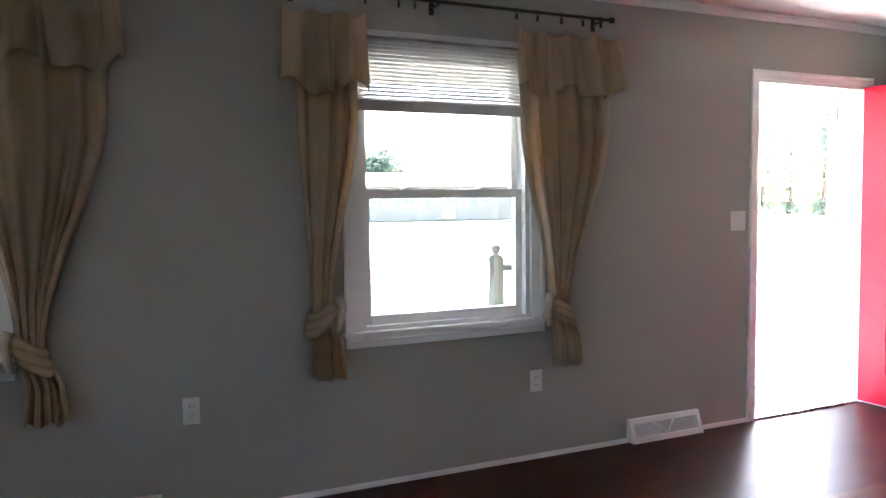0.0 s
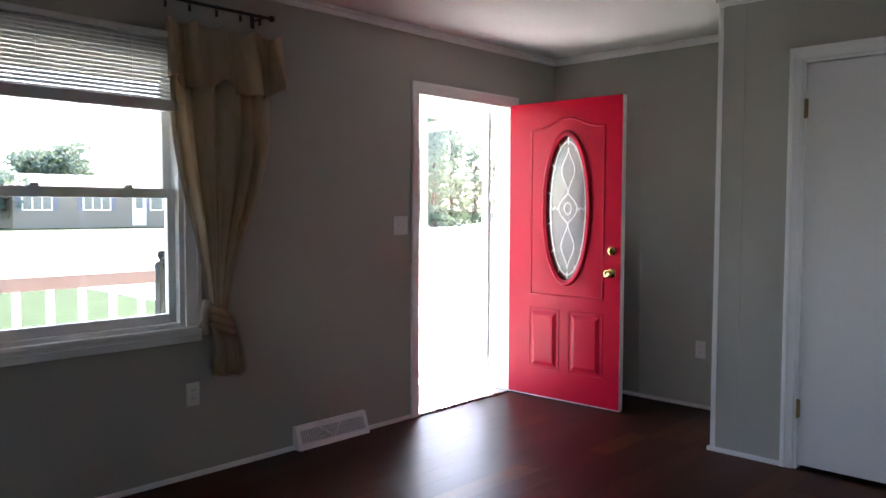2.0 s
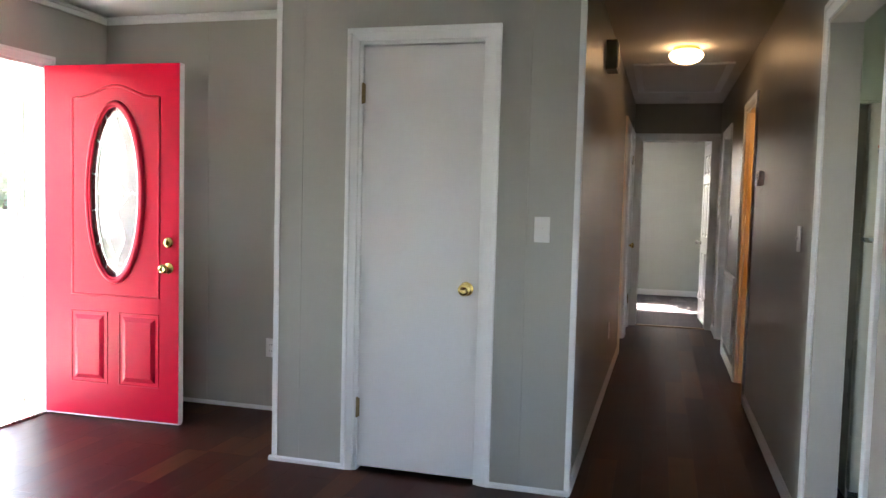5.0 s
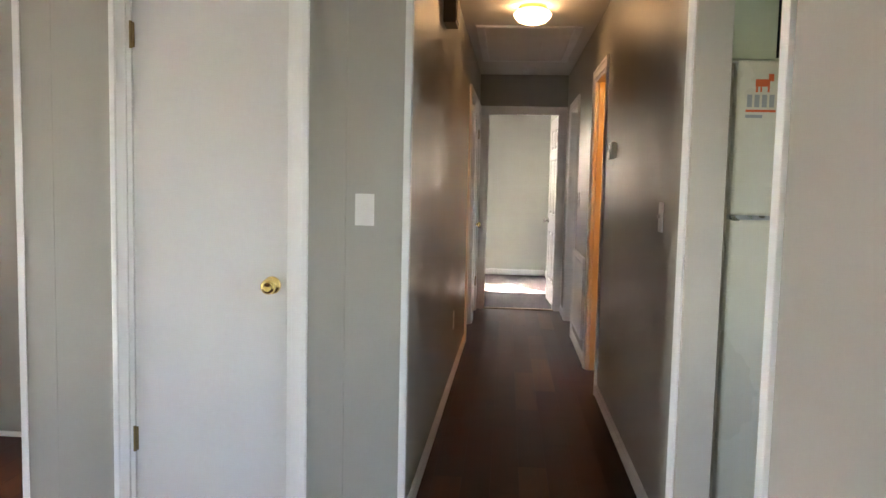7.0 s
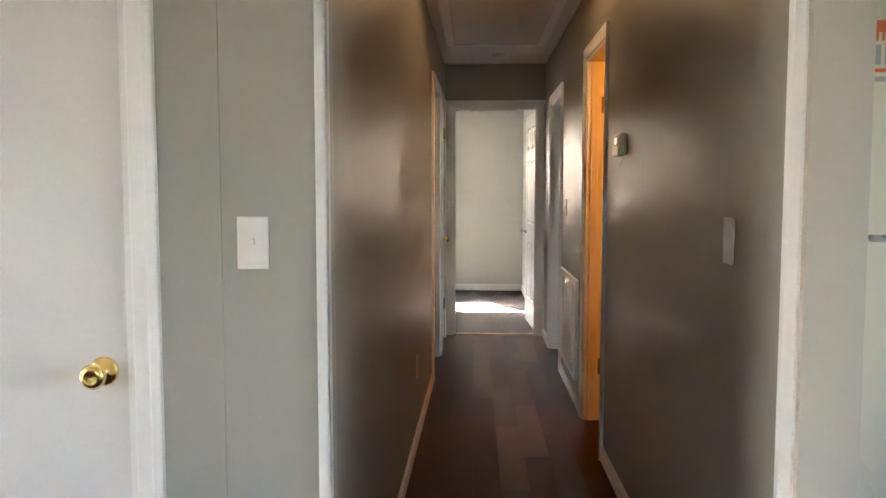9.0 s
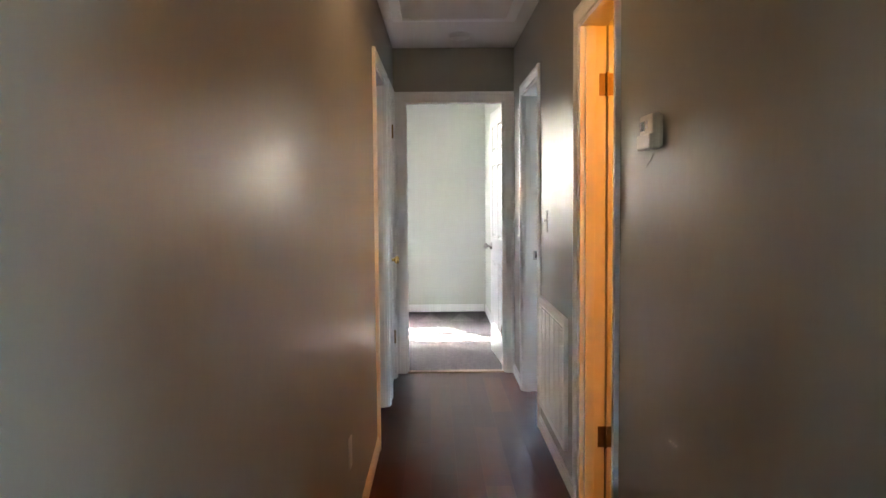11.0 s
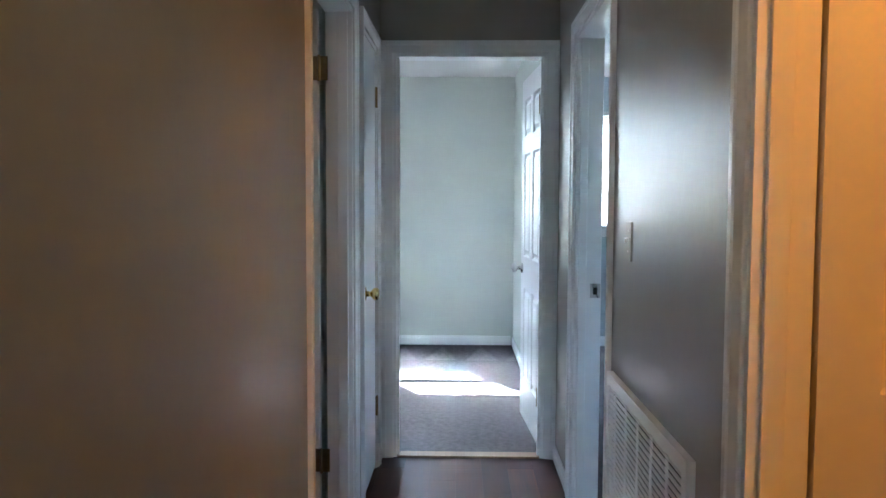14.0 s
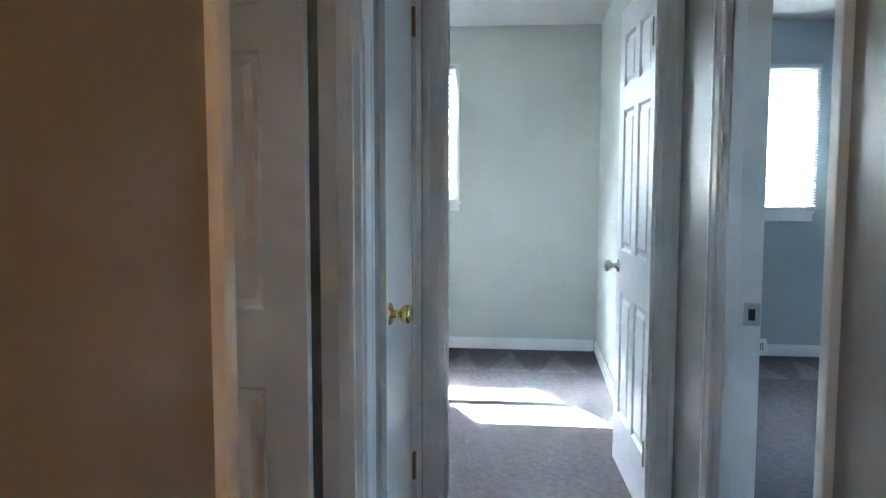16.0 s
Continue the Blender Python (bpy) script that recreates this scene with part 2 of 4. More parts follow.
def tube(bm, pts, r, seg=8, closed=False, r_end=None):
    pts = [Vector(p) for p in pts]
    n = len(pts)
    rings = []
    spans = [max(p[i] for p in pts) - min(p[i] for p in pts) for i in range(3)]
    ref = Vector((0, 0, 0))
    ref[spans.index(min(spans))] = 1.0
    for i, p in enumerate(pts):
        a = pts[(i - 1) % n] if (closed or i > 0) else p
        b = pts[(i + 1) % n] if (closed or i < n - 1) else p
        d = (b - a).normalized()
        u = d.cross(ref)
        if u.length < 0.05:
            u = d.cross(Vector((1, 0, 0)))
        u.normalize()
        w = d.cross(u).normalized()
        rr = r if r_end is None else r + (r_end - r) * i / (n - 1)
        rings.append([bm.verts.new(p + u * rr * math.cos(k * math.tau / seg) + w * rr * math.sin(k * math.tau / seg)) for k in range(seg)])
    for i in range(n if closed else n - 1):
        a, b = rings[i], rings[(i + 1) % n]
        for k in range(seg):
            bm.faces.new((a[k], a[(k + 1) % seg], b[(k + 1) % seg], b[k]))
    if not closed:
        bm.faces.new(rings[0][::-1])
        bm.faces.new(rings[-1])


def lathe(bm, prof, m=None, seg=20):
    """Turn a profile of (radius, height) about the local z axis, laid out by m."""
    m = m or Matrix()
    rings = []
    for r, z in prof:
        rings.append([bm.verts.new(m @ Vector((max(r, 0.0004) * math.cos(k * math.tau / seg), max(r, 0.0004) * math.sin(k * math.tau / seg), z))) for k in range(seg)])
    for a, b in zip(rings, rings[1:]):
        for k in range(seg):
            bm.faces.new((a[k], a[(k + 1) % seg], b[(k + 1) % seg], b[k]))
    bm.faces.new(rings[0][::-1])
    bm.faces.new(rings[-1])


def finish(name, bm, material, smooth=False):
    bmesh.ops.recalc_face_normals(bm, faces=bm.faces[:])
    me = bpy.data.meshes.new(name)
    bm.to_mesh(me)
    bm.free()
    me.materials.append(material)
    if smooth:
        for p in me.polygons:
            p.use_smooth = True
    return me


def part(name, bm, material, parent, label="", smooth=False):
    ob = new(name, finish(name, bm, material, smooth))
    ob.parent = parent
    return tagged(ob, label)


def solid(name, bm, material, label="", category="", kind="structure", smooth=False, group=""):
    return tagged(new(name, finish(name, bm, material, smooth)), label, category, group, kind)


def thing(name, label, category, m=None, group="", kind=""):
    ob = new(name)
    ob.empty_display_size = 0.1
    ob.matrix_basis = m or Matrix()
    return tagged(ob, label, category, group, kind)


def cells(a0, a1, z0, z1, holes):
    """The rectangle a0..a1 by z0..z1 less the holes, as upright strips."""
    xs = sorted({a0, a1, *[h[0] for h in holes], *[h[1] for h in holes]})
    out = []
    for p, q in zip(xs, xs[1:]):
        cuts = sorted((h[2], h[3]) for h in holes if h[0] <= p + 1e-6 and h[1] >= q - 1e-6)
        z = z0
        for lo, hi in cuts:
            if lo > z + 1e-6:
                out.append((p, q, z, lo))
            z = max(z, hi)
        if z < z1 - 1e-6:
            out.append((p, q, z, z1))
    return out


def wall_bm(axis, t0, t1, a0, a1, z0, z1, holes):
    """One clean shell of a wall with openings cut right through it."""
    bm = bmesh.new()
    xs = sorted({a0, a1, *[c for h in holes for c in h[:2] if a0 < c < a1]})
    zs = sorted({z0, z1, *[c for h in holes for c in h[2:] if z0 < c < z1]})
    made = {}

    def vert(i, k, t):
        if (i, k, t) not in made:
            made[(i, k, t)] = bm.verts.new((xs[i], t, zs[k]) if axis == 'x' else (t, xs[i], zs[k]))
        return made[(i, k, t)]

    def full(i, k):
        if not (0 <= i < len(xs) - 1 and 0 <= k < len(zs) - 1):
            return False
        x, z = (xs[i] + xs[i + 1]) / 2, (zs[k] + zs[k + 1]) / 2
        return not any(h[0] < x < h[1] and h[2] < z < h[3] for h in holes)
    for i in range(len(xs) - 1):
        for k in range(len(zs) - 1):
            if not full(i, k):
                continue
            ring = ((i, k), (i + 1, k), (i + 1, k + 1), (i, k + 1))
            for t in (t0, t1):
                bm.faces.new([vert(*c, t) for c in ring])
            for (p, q), (di, dk) in zip(((0, 1), (1, 2), (2, 3), (3, 0)), ((0, -1), (1, 0), (0, 1), (-1, 0))):
                if not full(i + di, k + dk):
                    bm.faces.new((vert(*ring[p], t0), vert(*ring[q], t0), vert(*ring[q], t1), vert(*ring[p], t1)))
    return bm


def wall(name, axis, t0, t1, a0, a1, material, holes=(), z0=-0.05, z1=2.5, label="", gaps=()):
    """A wall with openings; where it is made of sheets (gaps), each sheet is a part with a hairline joint."""
    if not gaps:
        return solid(name, wall_bm(axis, t0, t1, a0, a1, z0, z1, list(holes)), material, label, "wall")
    root = thing(name, label, "wall", kind="structure")
    edges = [a0, *gaps, a1]
    for e0, e1 in zip(edges, edges[1:]):
        part("wall_panel", wall_bm(axis, t0, t1, e0 + (0.0007 if e0 in gaps else 0), e1 - (0.0007 if e1 in gaps else 0), z0, z1, list(holes)), material, root)
    return root

# ---- plan ----
FY = 3.10          # inner face of the front wall
PX = 3.75          # face of the closet wall, where the hall begins
HL, HR = -0.025, -0.98   # hall walls
EX = 9.10          # end wall of the hall
W1X, W2X, WZ0, WZ1 = 0.615, -1.80, 0.745, 2.055   # front windows
WW = 0.925
BX = 12.25         # far wall of the bedrooms
CZ = 2.44          # ceiling
BACK = -3.2
DT = 2.05          # tops of the door openings
NX = 4.57          # wall behind the open front door
HALL_SKEW = Matrix.Translation((PX, HL, 0)) @ pose(0, 0, 0, 0, 0, -0.6) @ Matrix.Translation((-PX, -HL, 0))


def skewed(ob):
    """The north hall wall runs a little out of square; what hangs on it follows."""
    ob.matrix_basis = HALL_SKEW @ ob.matrix_basis
    return ob



# ---- large structure ----
wall("wall_front", 'x', FY, FY + 0.14, BACK, NX + 0.1, M_WALL,
     holes=[(W2X, W2X + WW, WZ0, WZ1), (W1X, W1X + WW, WZ0, WZ1), (3.110, 4.055, -0.05, DT)], label="grey painted front wall with two windows and the entry")
# the opening in this unseen wall is added to light nook and hall entrance
wall("wall_back", 'y', BACK - 0.12, BACK, -1.12, FY + 0.14, M_WALL, holes=[(-0.75, 0.15, 0.75, 2.06)], label="grey painted end wall of the living room with an added window")
wall("wall_nook", 'y', NX, NX + 0.1, 1.35, FY, M_WALL, label="grey painted wall behind the open front door", gaps=(2.35,))
wall("wall_closet_side", 'x', 1.35, 1.45, PX + 0.1, NX, M_WALL, label="grey painted side of the coat closet")
wall("wall_closet", 'y', PX, PX + 0.1, -0.03, 1.45, M_WALL, holes=[(0.398, 1.02, -0.05, 2.065)], label="grey panelled wall around the coat closet", gaps=(0.2, 1.31))
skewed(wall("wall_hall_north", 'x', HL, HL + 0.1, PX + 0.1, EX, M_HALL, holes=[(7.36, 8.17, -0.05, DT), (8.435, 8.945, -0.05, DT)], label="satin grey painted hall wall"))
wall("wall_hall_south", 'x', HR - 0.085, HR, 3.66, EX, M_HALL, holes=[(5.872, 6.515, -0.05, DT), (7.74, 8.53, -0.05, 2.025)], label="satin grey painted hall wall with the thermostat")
wall("wall_living_south", 'x', HR - 0.115, HR, BACK, 3.66, M_WALL, holes=[(2.765, 3.60, -0.05, 2.06)], label="grey painted wall beside the kitchen opening")
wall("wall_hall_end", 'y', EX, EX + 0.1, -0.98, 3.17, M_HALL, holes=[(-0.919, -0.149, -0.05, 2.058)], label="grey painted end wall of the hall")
wall("wall_bedroom_far", 'y', BX, BX + 0.14, -1.04, 3.17, M_BED, holes=[(0.07, 0.95, 1.14, 2.16)], label="pale green-grey bedroom wall")
wall("wall_bedroom_south", 'x', -1.04, HR, EX + 0.1, BX, M_BED, label="pale green-grey bedroom wall behind the open door")
wall("wall_bedroom_near", 'y', EX + 0.1, EX + 0.112, HR, 3.03, M_BED, holes=[(-0.98, -0.09, -0.05, 2.12)], label="pale green-grey bedroom wall beside the doorway")
wall("wall_bedroom_north", 'x', 3.03, 3.17, EX + 0.1, BX, M_BED, holes=[(10.2, 10.8, 1.0, 2.12)], label="pale green-grey bedroom wall with an added window")
wall("wall_side_bedroom_far", 'y', BX, BX + 0.14, -4.3, -1.04, M_R2, holes=[(-2.50, -1.62, 1.08, 2.10)], label="blue-grey side bedroom wall")
wall("wall_side_bedroom_north", 'x', -1.12, -1.04, EX, BX, M_R2, label="blue-grey side bedroom wall")
wall("wall_side_bedroom_near", 'y', 7.45, 7.55, -4.3, -1.12, M_R2, label="blue-grey side bedroom wall")
wall("wall_side_bedroom_south", 'x', -4.4, -4.3, 7.45, BX, M_R2, holes=[(7.60, 8.55, 0.9, 2.1)], label="blue-grey side bedroom wall with a window")
wall("wall_bath_far", 'y', 7.35, 7.45, -3.0, -1.12, M_BED, label="bathroom wall")
wall("wall_bath_near", 'y', 5.2, 5.3, -3.0, -1.12, M_BED, label="bathroom wall")
wall("wall_bath_south", 'x', -3.1, -3.0, 5.2, 7.45, M_BED, label="bathroom wall")
wall("wall_kitchen_far", 'y', 4.72, 4.82, -4.3, -1.12, M_KIT, label="pale yellow-green kitchen wall behind the refrigerator")
wall("wall_kitchen_south", 'x', -4.4, -4.3, BACK, 4.82, M_KIT, holes=[(1.2, 3.4, 0.9, 2.1)], label="pale yellow-green kitchen wall with a wide added window")
wall("wall_kitchen_back", 'y', BACK - 0.12, BACK, -4.3, -1.12, M_KIT, label="pale yellow-green kitchen wall")
wall("wall_north_room_near", 'y', 6.2, 6.3, 0.06, 3.03, M_BED, label="pale wall of the room behind the hall")
wall("wall_north_room_closet", 'y', 8.27, 8.33, 0.06, 0.75, M_BED, label="side of the linen closet")
wall("wall_north_room_back", 'x', 0.75, 0.8, 8.27, EX, M_BED, label="back of the linen closet")
wall("wall_north_outside", 'x', 3.03, 3.17, 4.63, EX, M_BED, holes=[(6.9, 7.6, 1.1, 2.12)], label="pale outside wall of the room behind the hall")

bm = bmesh.new()
box(bm, BACK - 0.12, BX + 0.14, -4.4, 3.17, CZ, CZ + 0.12)
solid("ceiling", bm, M_CEIL, "white textured ceiling", "ceiling")
bm = bmesh.new()
box(bm, BACK - 0.12, EX + 0.02, -4.4, 3.17, -0.15, -0.012)
subfloor = solid("floor", bm, M_SUB, "glossy red-brown laminate plank floor", "floor")
bm = bmesh.new()
box(bm, EX + 0.02, BX + 0.14, -4.4, 3.17, -0.15, 0.004)
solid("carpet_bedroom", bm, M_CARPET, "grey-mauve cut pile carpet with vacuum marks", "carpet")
bm = bmesh.new()
box(bm, 7.45, EX + 0.02, -4.4, HR - 0.12, -0.011, 0.004)
solid("carpet_side_bedroom", bm, M_CARPET, "grey-mauve cut pile carpet", "carpet")


# ---- trim ----
def casing(name, axis, face, side, a0, a1, top, w=0.06, d=0.018, bottom=0.0, jamb=0.14, stop=None, lining=None):
    """Moulded casing round an opening a0..a1 on the wall face, standing out towards side (+1/-1), with the jamb lining."""
    material = M_TRIM
    root = thing(name, "white painted moulded door casing", "door casing", kind="structure")

    def put(bm, p, q, lo, hi, t0, t1, bev=0.003):
        if axis == 'x':
            box(bm, p, q, face + side * t0, face + side * t1, lo, hi, bev)
        else:
            box(bm, face + side * t0, face + side * t1, p, q, lo, hi, bev)
    prof = [(0, 0), (0, 0.90), (0.06, 1.0), (0.33, 1.0), (0.41, 0.78), (0.84, 0.62), (0.94, 0.60), (1.0, 0.50), (1.0, 0)]

    def at(a, out, z):
        return (a, face + side * d * out, z) if axis == 'x' else (face + side * d * out, a, z)

    def loft(bm, one, two):
        p, q = [bm.verts.new(c) for c in one], [bm.verts.new(c) for c in two]
        for i in range(len(p)):
            j = (i + 1) % len(p)
            bm.faces.new((p[i], p[j], q[j], q[i]))
        bm.faces.new(p)
        bm.faces.new(q)
    for edge, s in ((a0, -1), (a1, 1)):
        bm = bmesh.new()
        loft(bm, [at(edge + s * w * (1 - u), o, bottom) for u, o in prof], [at(edge + s * w * (1 - u), o, top + w * (1 - u)) for u, o in prof])
        part("casing_leg", bm, material, root)
    bm = bmesh.new()
    loft(bm, [at(a0 - w * (1 - u), o, top + w * (1 - u)) for u, o in prof], [at(a1 + w * (1 - u), o, top + w * (1 - u)) for u, o in prof])
    part("casing_head", bm, material, root)
    if jamb:
        for p, q in ((a0 - 0.001, a0 + 0.018), (a1 - 0.018, a1 + 0.001)):
            bm = bmesh.new()
            put(bm, p, q, bottom, top, -jamb, 0.002, 0.002)
            if stop:
                s0 = q - 0.002 if p < a0 else p - 0.010
                put(bm, s0, s0 + 0.012, bottom, top - 0.01, -stop[1], -stop[0], 0.002)
            part("jamb", bm, lining or material, root)
        bm = bmesh.new()
        put(bm, a0 + 0.018, a1 - 0.018, top - 0.018, top + 0.001, -jamb, 0.002, 0.002)
        part("jamb_head", bm, lining or material, root)
    return root


casing("front_door_casing", 'x', FY, -1, 3.110, 4.055, DT, jamb=0.14, w=0.056)
casing("closet_casing", 'y', PX, -1, 0.398, 1.02, 2.065, jamb=0.10)
casing("kitchen_opening_casing", 'x', HR, 1, 2.765, 3.60, 2.06, jamb=0.115, w=0.068, d=0.014, lining=M_JAMB)
casing("bathroom_casing", 'x', HR, 1, 5.872, 6.515, DT, jamb=0.105, stop=(0.02, 0.06))
casing("side_bedroom_casing", 'x', HR, 1, 7.74, 8.53, 2.025, jamb=0.115, stop=(0.015, 0.050))
skewed(casing("north_room_casing", 'x', HL, -1, 7.36, 8.17, DT, jamb=0.10, stop=(0.015, 0.055)))
skewed(casing("linen_closet_casing", 'x', HL, -1, 8.435, 8.945, DT, jamb=0.10))
casing("bedroom_casing", 'y', EX, -1, -0.919, -0.149, 2.058, jamb=0.112, stop=(0.02, 0.065))


def board(name, axis, face, side, a0, a1, h=0.075, d=0.013, label="white painted baseboard", z=0.0):
    bm = bmesh.new()
    if axis == 'x':
        box(bm, a0, a1, face, face + side * d, z, z + h * 0.8, 0.002)
        box(bm, a0, a1, face, face + side * d * 0.6, z + h * 0.78, z + h, 0.002)
    else:
        box(bm, face, face + side * d, a0, a1, z, z + h * 0.8, 0.002)
        box(bm, face, face + side * d * 0.6, a0, a1, z + h * 0.78, z + h, 0.002)
    return solid(name, bm, M_TRIM, label, "baseboard")


# living room: a low quarter-round strip only
for i, (ax, face, side, a, b) in enumerate((('x', FY, -1, BACK, 3.053), ('x', FY, -1, 4.115, NX), ('y', NX, -1, 1.45, FY - 0.02), ('y', PX, -1, 1.08, 1.47), ('y', PX, -1, -0.03, 0.338),
                                            ('x', HR, 1, BACK, 2.695), ('x', 1.45, 1, PX + 0.02, NX - 0.02), ('y', BACK, 1, HR + 0.02, FY - 0.02))):
    board("baseboard_living", ax, face, side, a, b, 0.024, 0.016, "thin white quarter-round strip along the floor")
for a, b in ((PX + 0.03, 7.30), (8.23, 8.375), (9.005, EX)):
    skewed(board("baseboard_hall_north", 'x', HL, -1, a, b))
for a, b in ((3.67, 5.812), (6.575, 7.68), (8.59, EX)):
    board("baseboard_hall_south", 'x', HR, 1, a, b)
board("baseboard_bedroom_far", 'y', BX, -1, -0.96, 3.03, 0.09)
board("baseboard_bedroom_south", 'x', HR, 1, EX + 0.12, BX - 0.02, 0.09)
board("baseboard_side_bedroom_far", 'y', BX, -1, -4.3, -1.12, 0.09)

# ceiling trims and corner beads
for ax, face, side, a, b in (('x', FY, -1, BACK, NX), ('y', NX, -1, 1.45, FY), ('y', PX, -1, -0.03, 1.45), ('x', 1.45, 1, PX, NX), ('x', HR, 1, BACK, 3.5)):
    bm = bmesh.new()
    if ax == 'x':
        box(bm, a, b, face, face + side * 0.014, CZ - 0.05, CZ - 0.002, 0.004)
        box(bm, a, b, face, face + side * 0.03, CZ - 0.02, CZ - 0.001, 0.004)
    else:
        box(bm, face, face + side * 0.014, a, b, CZ - 0.05, CZ - 0.002, 0.004)
        box(bm, face, face + side * 0.03, a, b, CZ - 0.02, CZ - 0.001, 0.004)
    solid("trim_crown", bm, M_TRIM, "narrow white ceiling moulding", "moulding")
for x, y, sx, sy in ((PX, 1.45, -1, 1), (PX, -0.03, -1, -1)):
    bm = bmesh.new()
    box(bm, x + sx * 0.006, x - sx * 0.022, y, y + sy * 0.006, 0, CZ - 0.05, 0.002)
    box(bm, x, x + sx * 0.006, y + sy * 0.006, y - sy * 0.022, 0, CZ - 0.05, 0.002)
    solid("trim_corner", bm, M_TRIM, "white outside-corner moulding", "moulding")
bm = bmesh.new()
box(bm, EX - 0.005, EX + 0.07, -0.901, -0.167, 0.0, 0.010, 0.003)
solid("trim_threshold", bm, M_STRIP, "tan wooden carpet strip in the bedroom doorway", "threshold")
bm = bmesh.new()
box(bm, 3.128, 4.037, FY - 0.01, FY + 0.14, -0.012, 0.014, 0.004)
solid("trim_front_sill", bm, M_STEEL, "metal threshold of the front door", "threshold")

# ---- doors ----
def knob(parent, m, material, name="door_knob"):
    bm = bmesh.new()
    lathe(bm, [(0.033, 0), (0.033, 0.004), (0.028, 0.009), (0.012, 0.012), (0.011, 0.030), (0.020, 0.036), (0.027, 0.046), (0.028, 0.056), (0.022, 0.064), (0.012, 0.066), (0.010, 0.062), (0, 0.062)], m)
    return part(name, bm, material, parent, smooth=True)


def hinge(parent, m, material, h=0.09, leaf=0.032):
    bm = bmesh.new()
    box(bm, -leaf, 0.0, -0.001, 0.0015, -h / 2, h / 2)
    box(bm, 0.0, leaf, -0.001, 0.0015, -h / 2, h / 2)
    tube(bm, [(0, 0.005, -h / 2 - 0.004), (0, 0.005, h / 2 + 0.004)], 0.006, 8)
    for v in bm.verts:
        v.co = m @ v.co
    return part("hinge", bm, material, parent)


def edge_leaf(parent, z, t, h=0.09):
    """The hinge leaf let into the hinge edge of an open door."""
    bm = bmesh.new()
    box(bm, -0.0025, 0.001, 0.003, t - 0.002, z - h / 2, z + h / 2, 0.0006)
    return part("hinge_leaf", bm, M_OLDBRASS, parent)


def panel_leaf(root, w, h, t, panels, material, rec=0.011):
    """A door leaf, x 0..w, y 0..t: stiles and rails in one piece, with a raised panel set into each opening."""
    part("leaf", wall_bm('x', 0, t, 0, w, 0, h, panels), material, root)
    for x0, x1, z0, z1 in panels:
        bm = bmesh.new()
        for y0, y1, s in ((0.0, rec, 1), (t, t - rec, -1)):
            rings = []
            for inset, y in ((0.0, y0 + s * 0.001), (0.010, y1), (0.022, y1), (0.040, y0 + s * 0.0015)):
                rings.append([bm.verts.new(p) for p in ((x0 + inset, y, z0 + inset), (x1 - inset, y, z0 + inset), (x1 - inset, y, z1 - inset), (x0 + inset, y, z1 - inset))])
            for p, q in zip(rings, rings[1:]):
                for i in range(4):
                    bm.faces.new((p[i], p[(i + 1) % 4], q[(i + 1) % 4], q[i]))
            bm.faces.new(rings[-1])
            if s > 0:
                first = rings[0]
        for i in range(4):
            bm.faces.new((first[i], first[(i + 1) % 4], rings[0][(i + 1) % 4], rings[0][i]))
        part("door_panel", bm, material, root)


def six_panels(w, h):
    s, m = 0.105, 0.09
    c0, c1 = (w - m) / 2, (w + m) / 2
    k = h / 2.03
    rows = ((0.24 * k, 0.79 * k), (0.98 * k, 1.59 * k), (1.69 * k, 1.91 * k))
    return [(a, b, lo, hi) for lo, hi in rows for a, b in ((s, c0), (c1, w - s))]


# coat closet: flat leaf, closed
closet_door = thing("door_closet", "closed flat white painted closet door", "door", pose(PX + 0.006, 0.418, 0.022, 0, 0, 0), kind="structure")
bm = bmesh.new()
box(bm, 0, 0.035, 0, 0.582, 0, 2.02, 0.002)
part("leaf", bm, M_DOOR, closet_door)
knob(closet_door, Matrix.Translation((0, 0.055, 0.895)) @ pose(0, 0, 0, 0, -90, 0), M_BRASS)
bm = bmesh.new()
box(bm, -0.004, 0.002, -0.022, -0.001, 0.865, 0.925, 0.001)
part("strike_plate", bm, M_OLDBRASS, closet_door)
for z in (0.29, 1.80):
    hinge(closet_door, pose(-0.003, 0.585, z, 0, 0, 90), M_OLDBRASS, leaf=0.012)

# linen closet: flat leaf, closed
linen = thing("door_linen_closet", "closed flat white linen closet door", "door", HALL_SKEW @ pose(8.455, HL + 0.004, 0.015), kind="structure")
bm = bmesh.new()
box(bm, 0, 0.472, 0, 0.035, 0, 2.02, 0.002)
part("leaf", bm, M_DOOR, linen)
knob(linen, Matrix.Translation((0.065, 0, 0.90)) @ pose(0, 0, 0, 90, 0, 0), M_BRASS)
for z in (0.30, 1.80):
    hinge(linen, pose(0.475, -0.002, z, 0, 0, 180), M_OLDBRASS, leaf=0.008)

# bathroom door, stands open into the bathroom, hinged on the far jamb
bath_door = thing("door_bathroom", "white panelled bathroom door standing open under warm light", "door", pose(6.495, HR - 0.115, 0.015, 0, 0, -92), kind="structure")
panel_leaf(bath_door, 0.58, 2.02, 0.035, six_panels(0.58, 2.02), M_DOOR)
knob(bath_door, Matrix.Translation((0.52, 0, 0.90)) @ pose(0, 0, 0, 90, 0, 0), M_BRASS)
for z in (0.30, 1.78):
    hinge(bath_door, pose(-0.006, 0.0, z, 0, 0, 180), M_OLDBRASS)

# door of the room on the other side, open into that room, hinged on the far jamb
north_door = thing("door_north_room", "white six-panel door standing open into the side room", "door", HALL_SKEW @ pose(8.148, HL + 0.122, 0.015, 0, 0, 90), kind="structure")
panel_leaf(north_door, 0.68, 2.02, 0.035, six_panels(0.68, 2.02), M_DOOR)
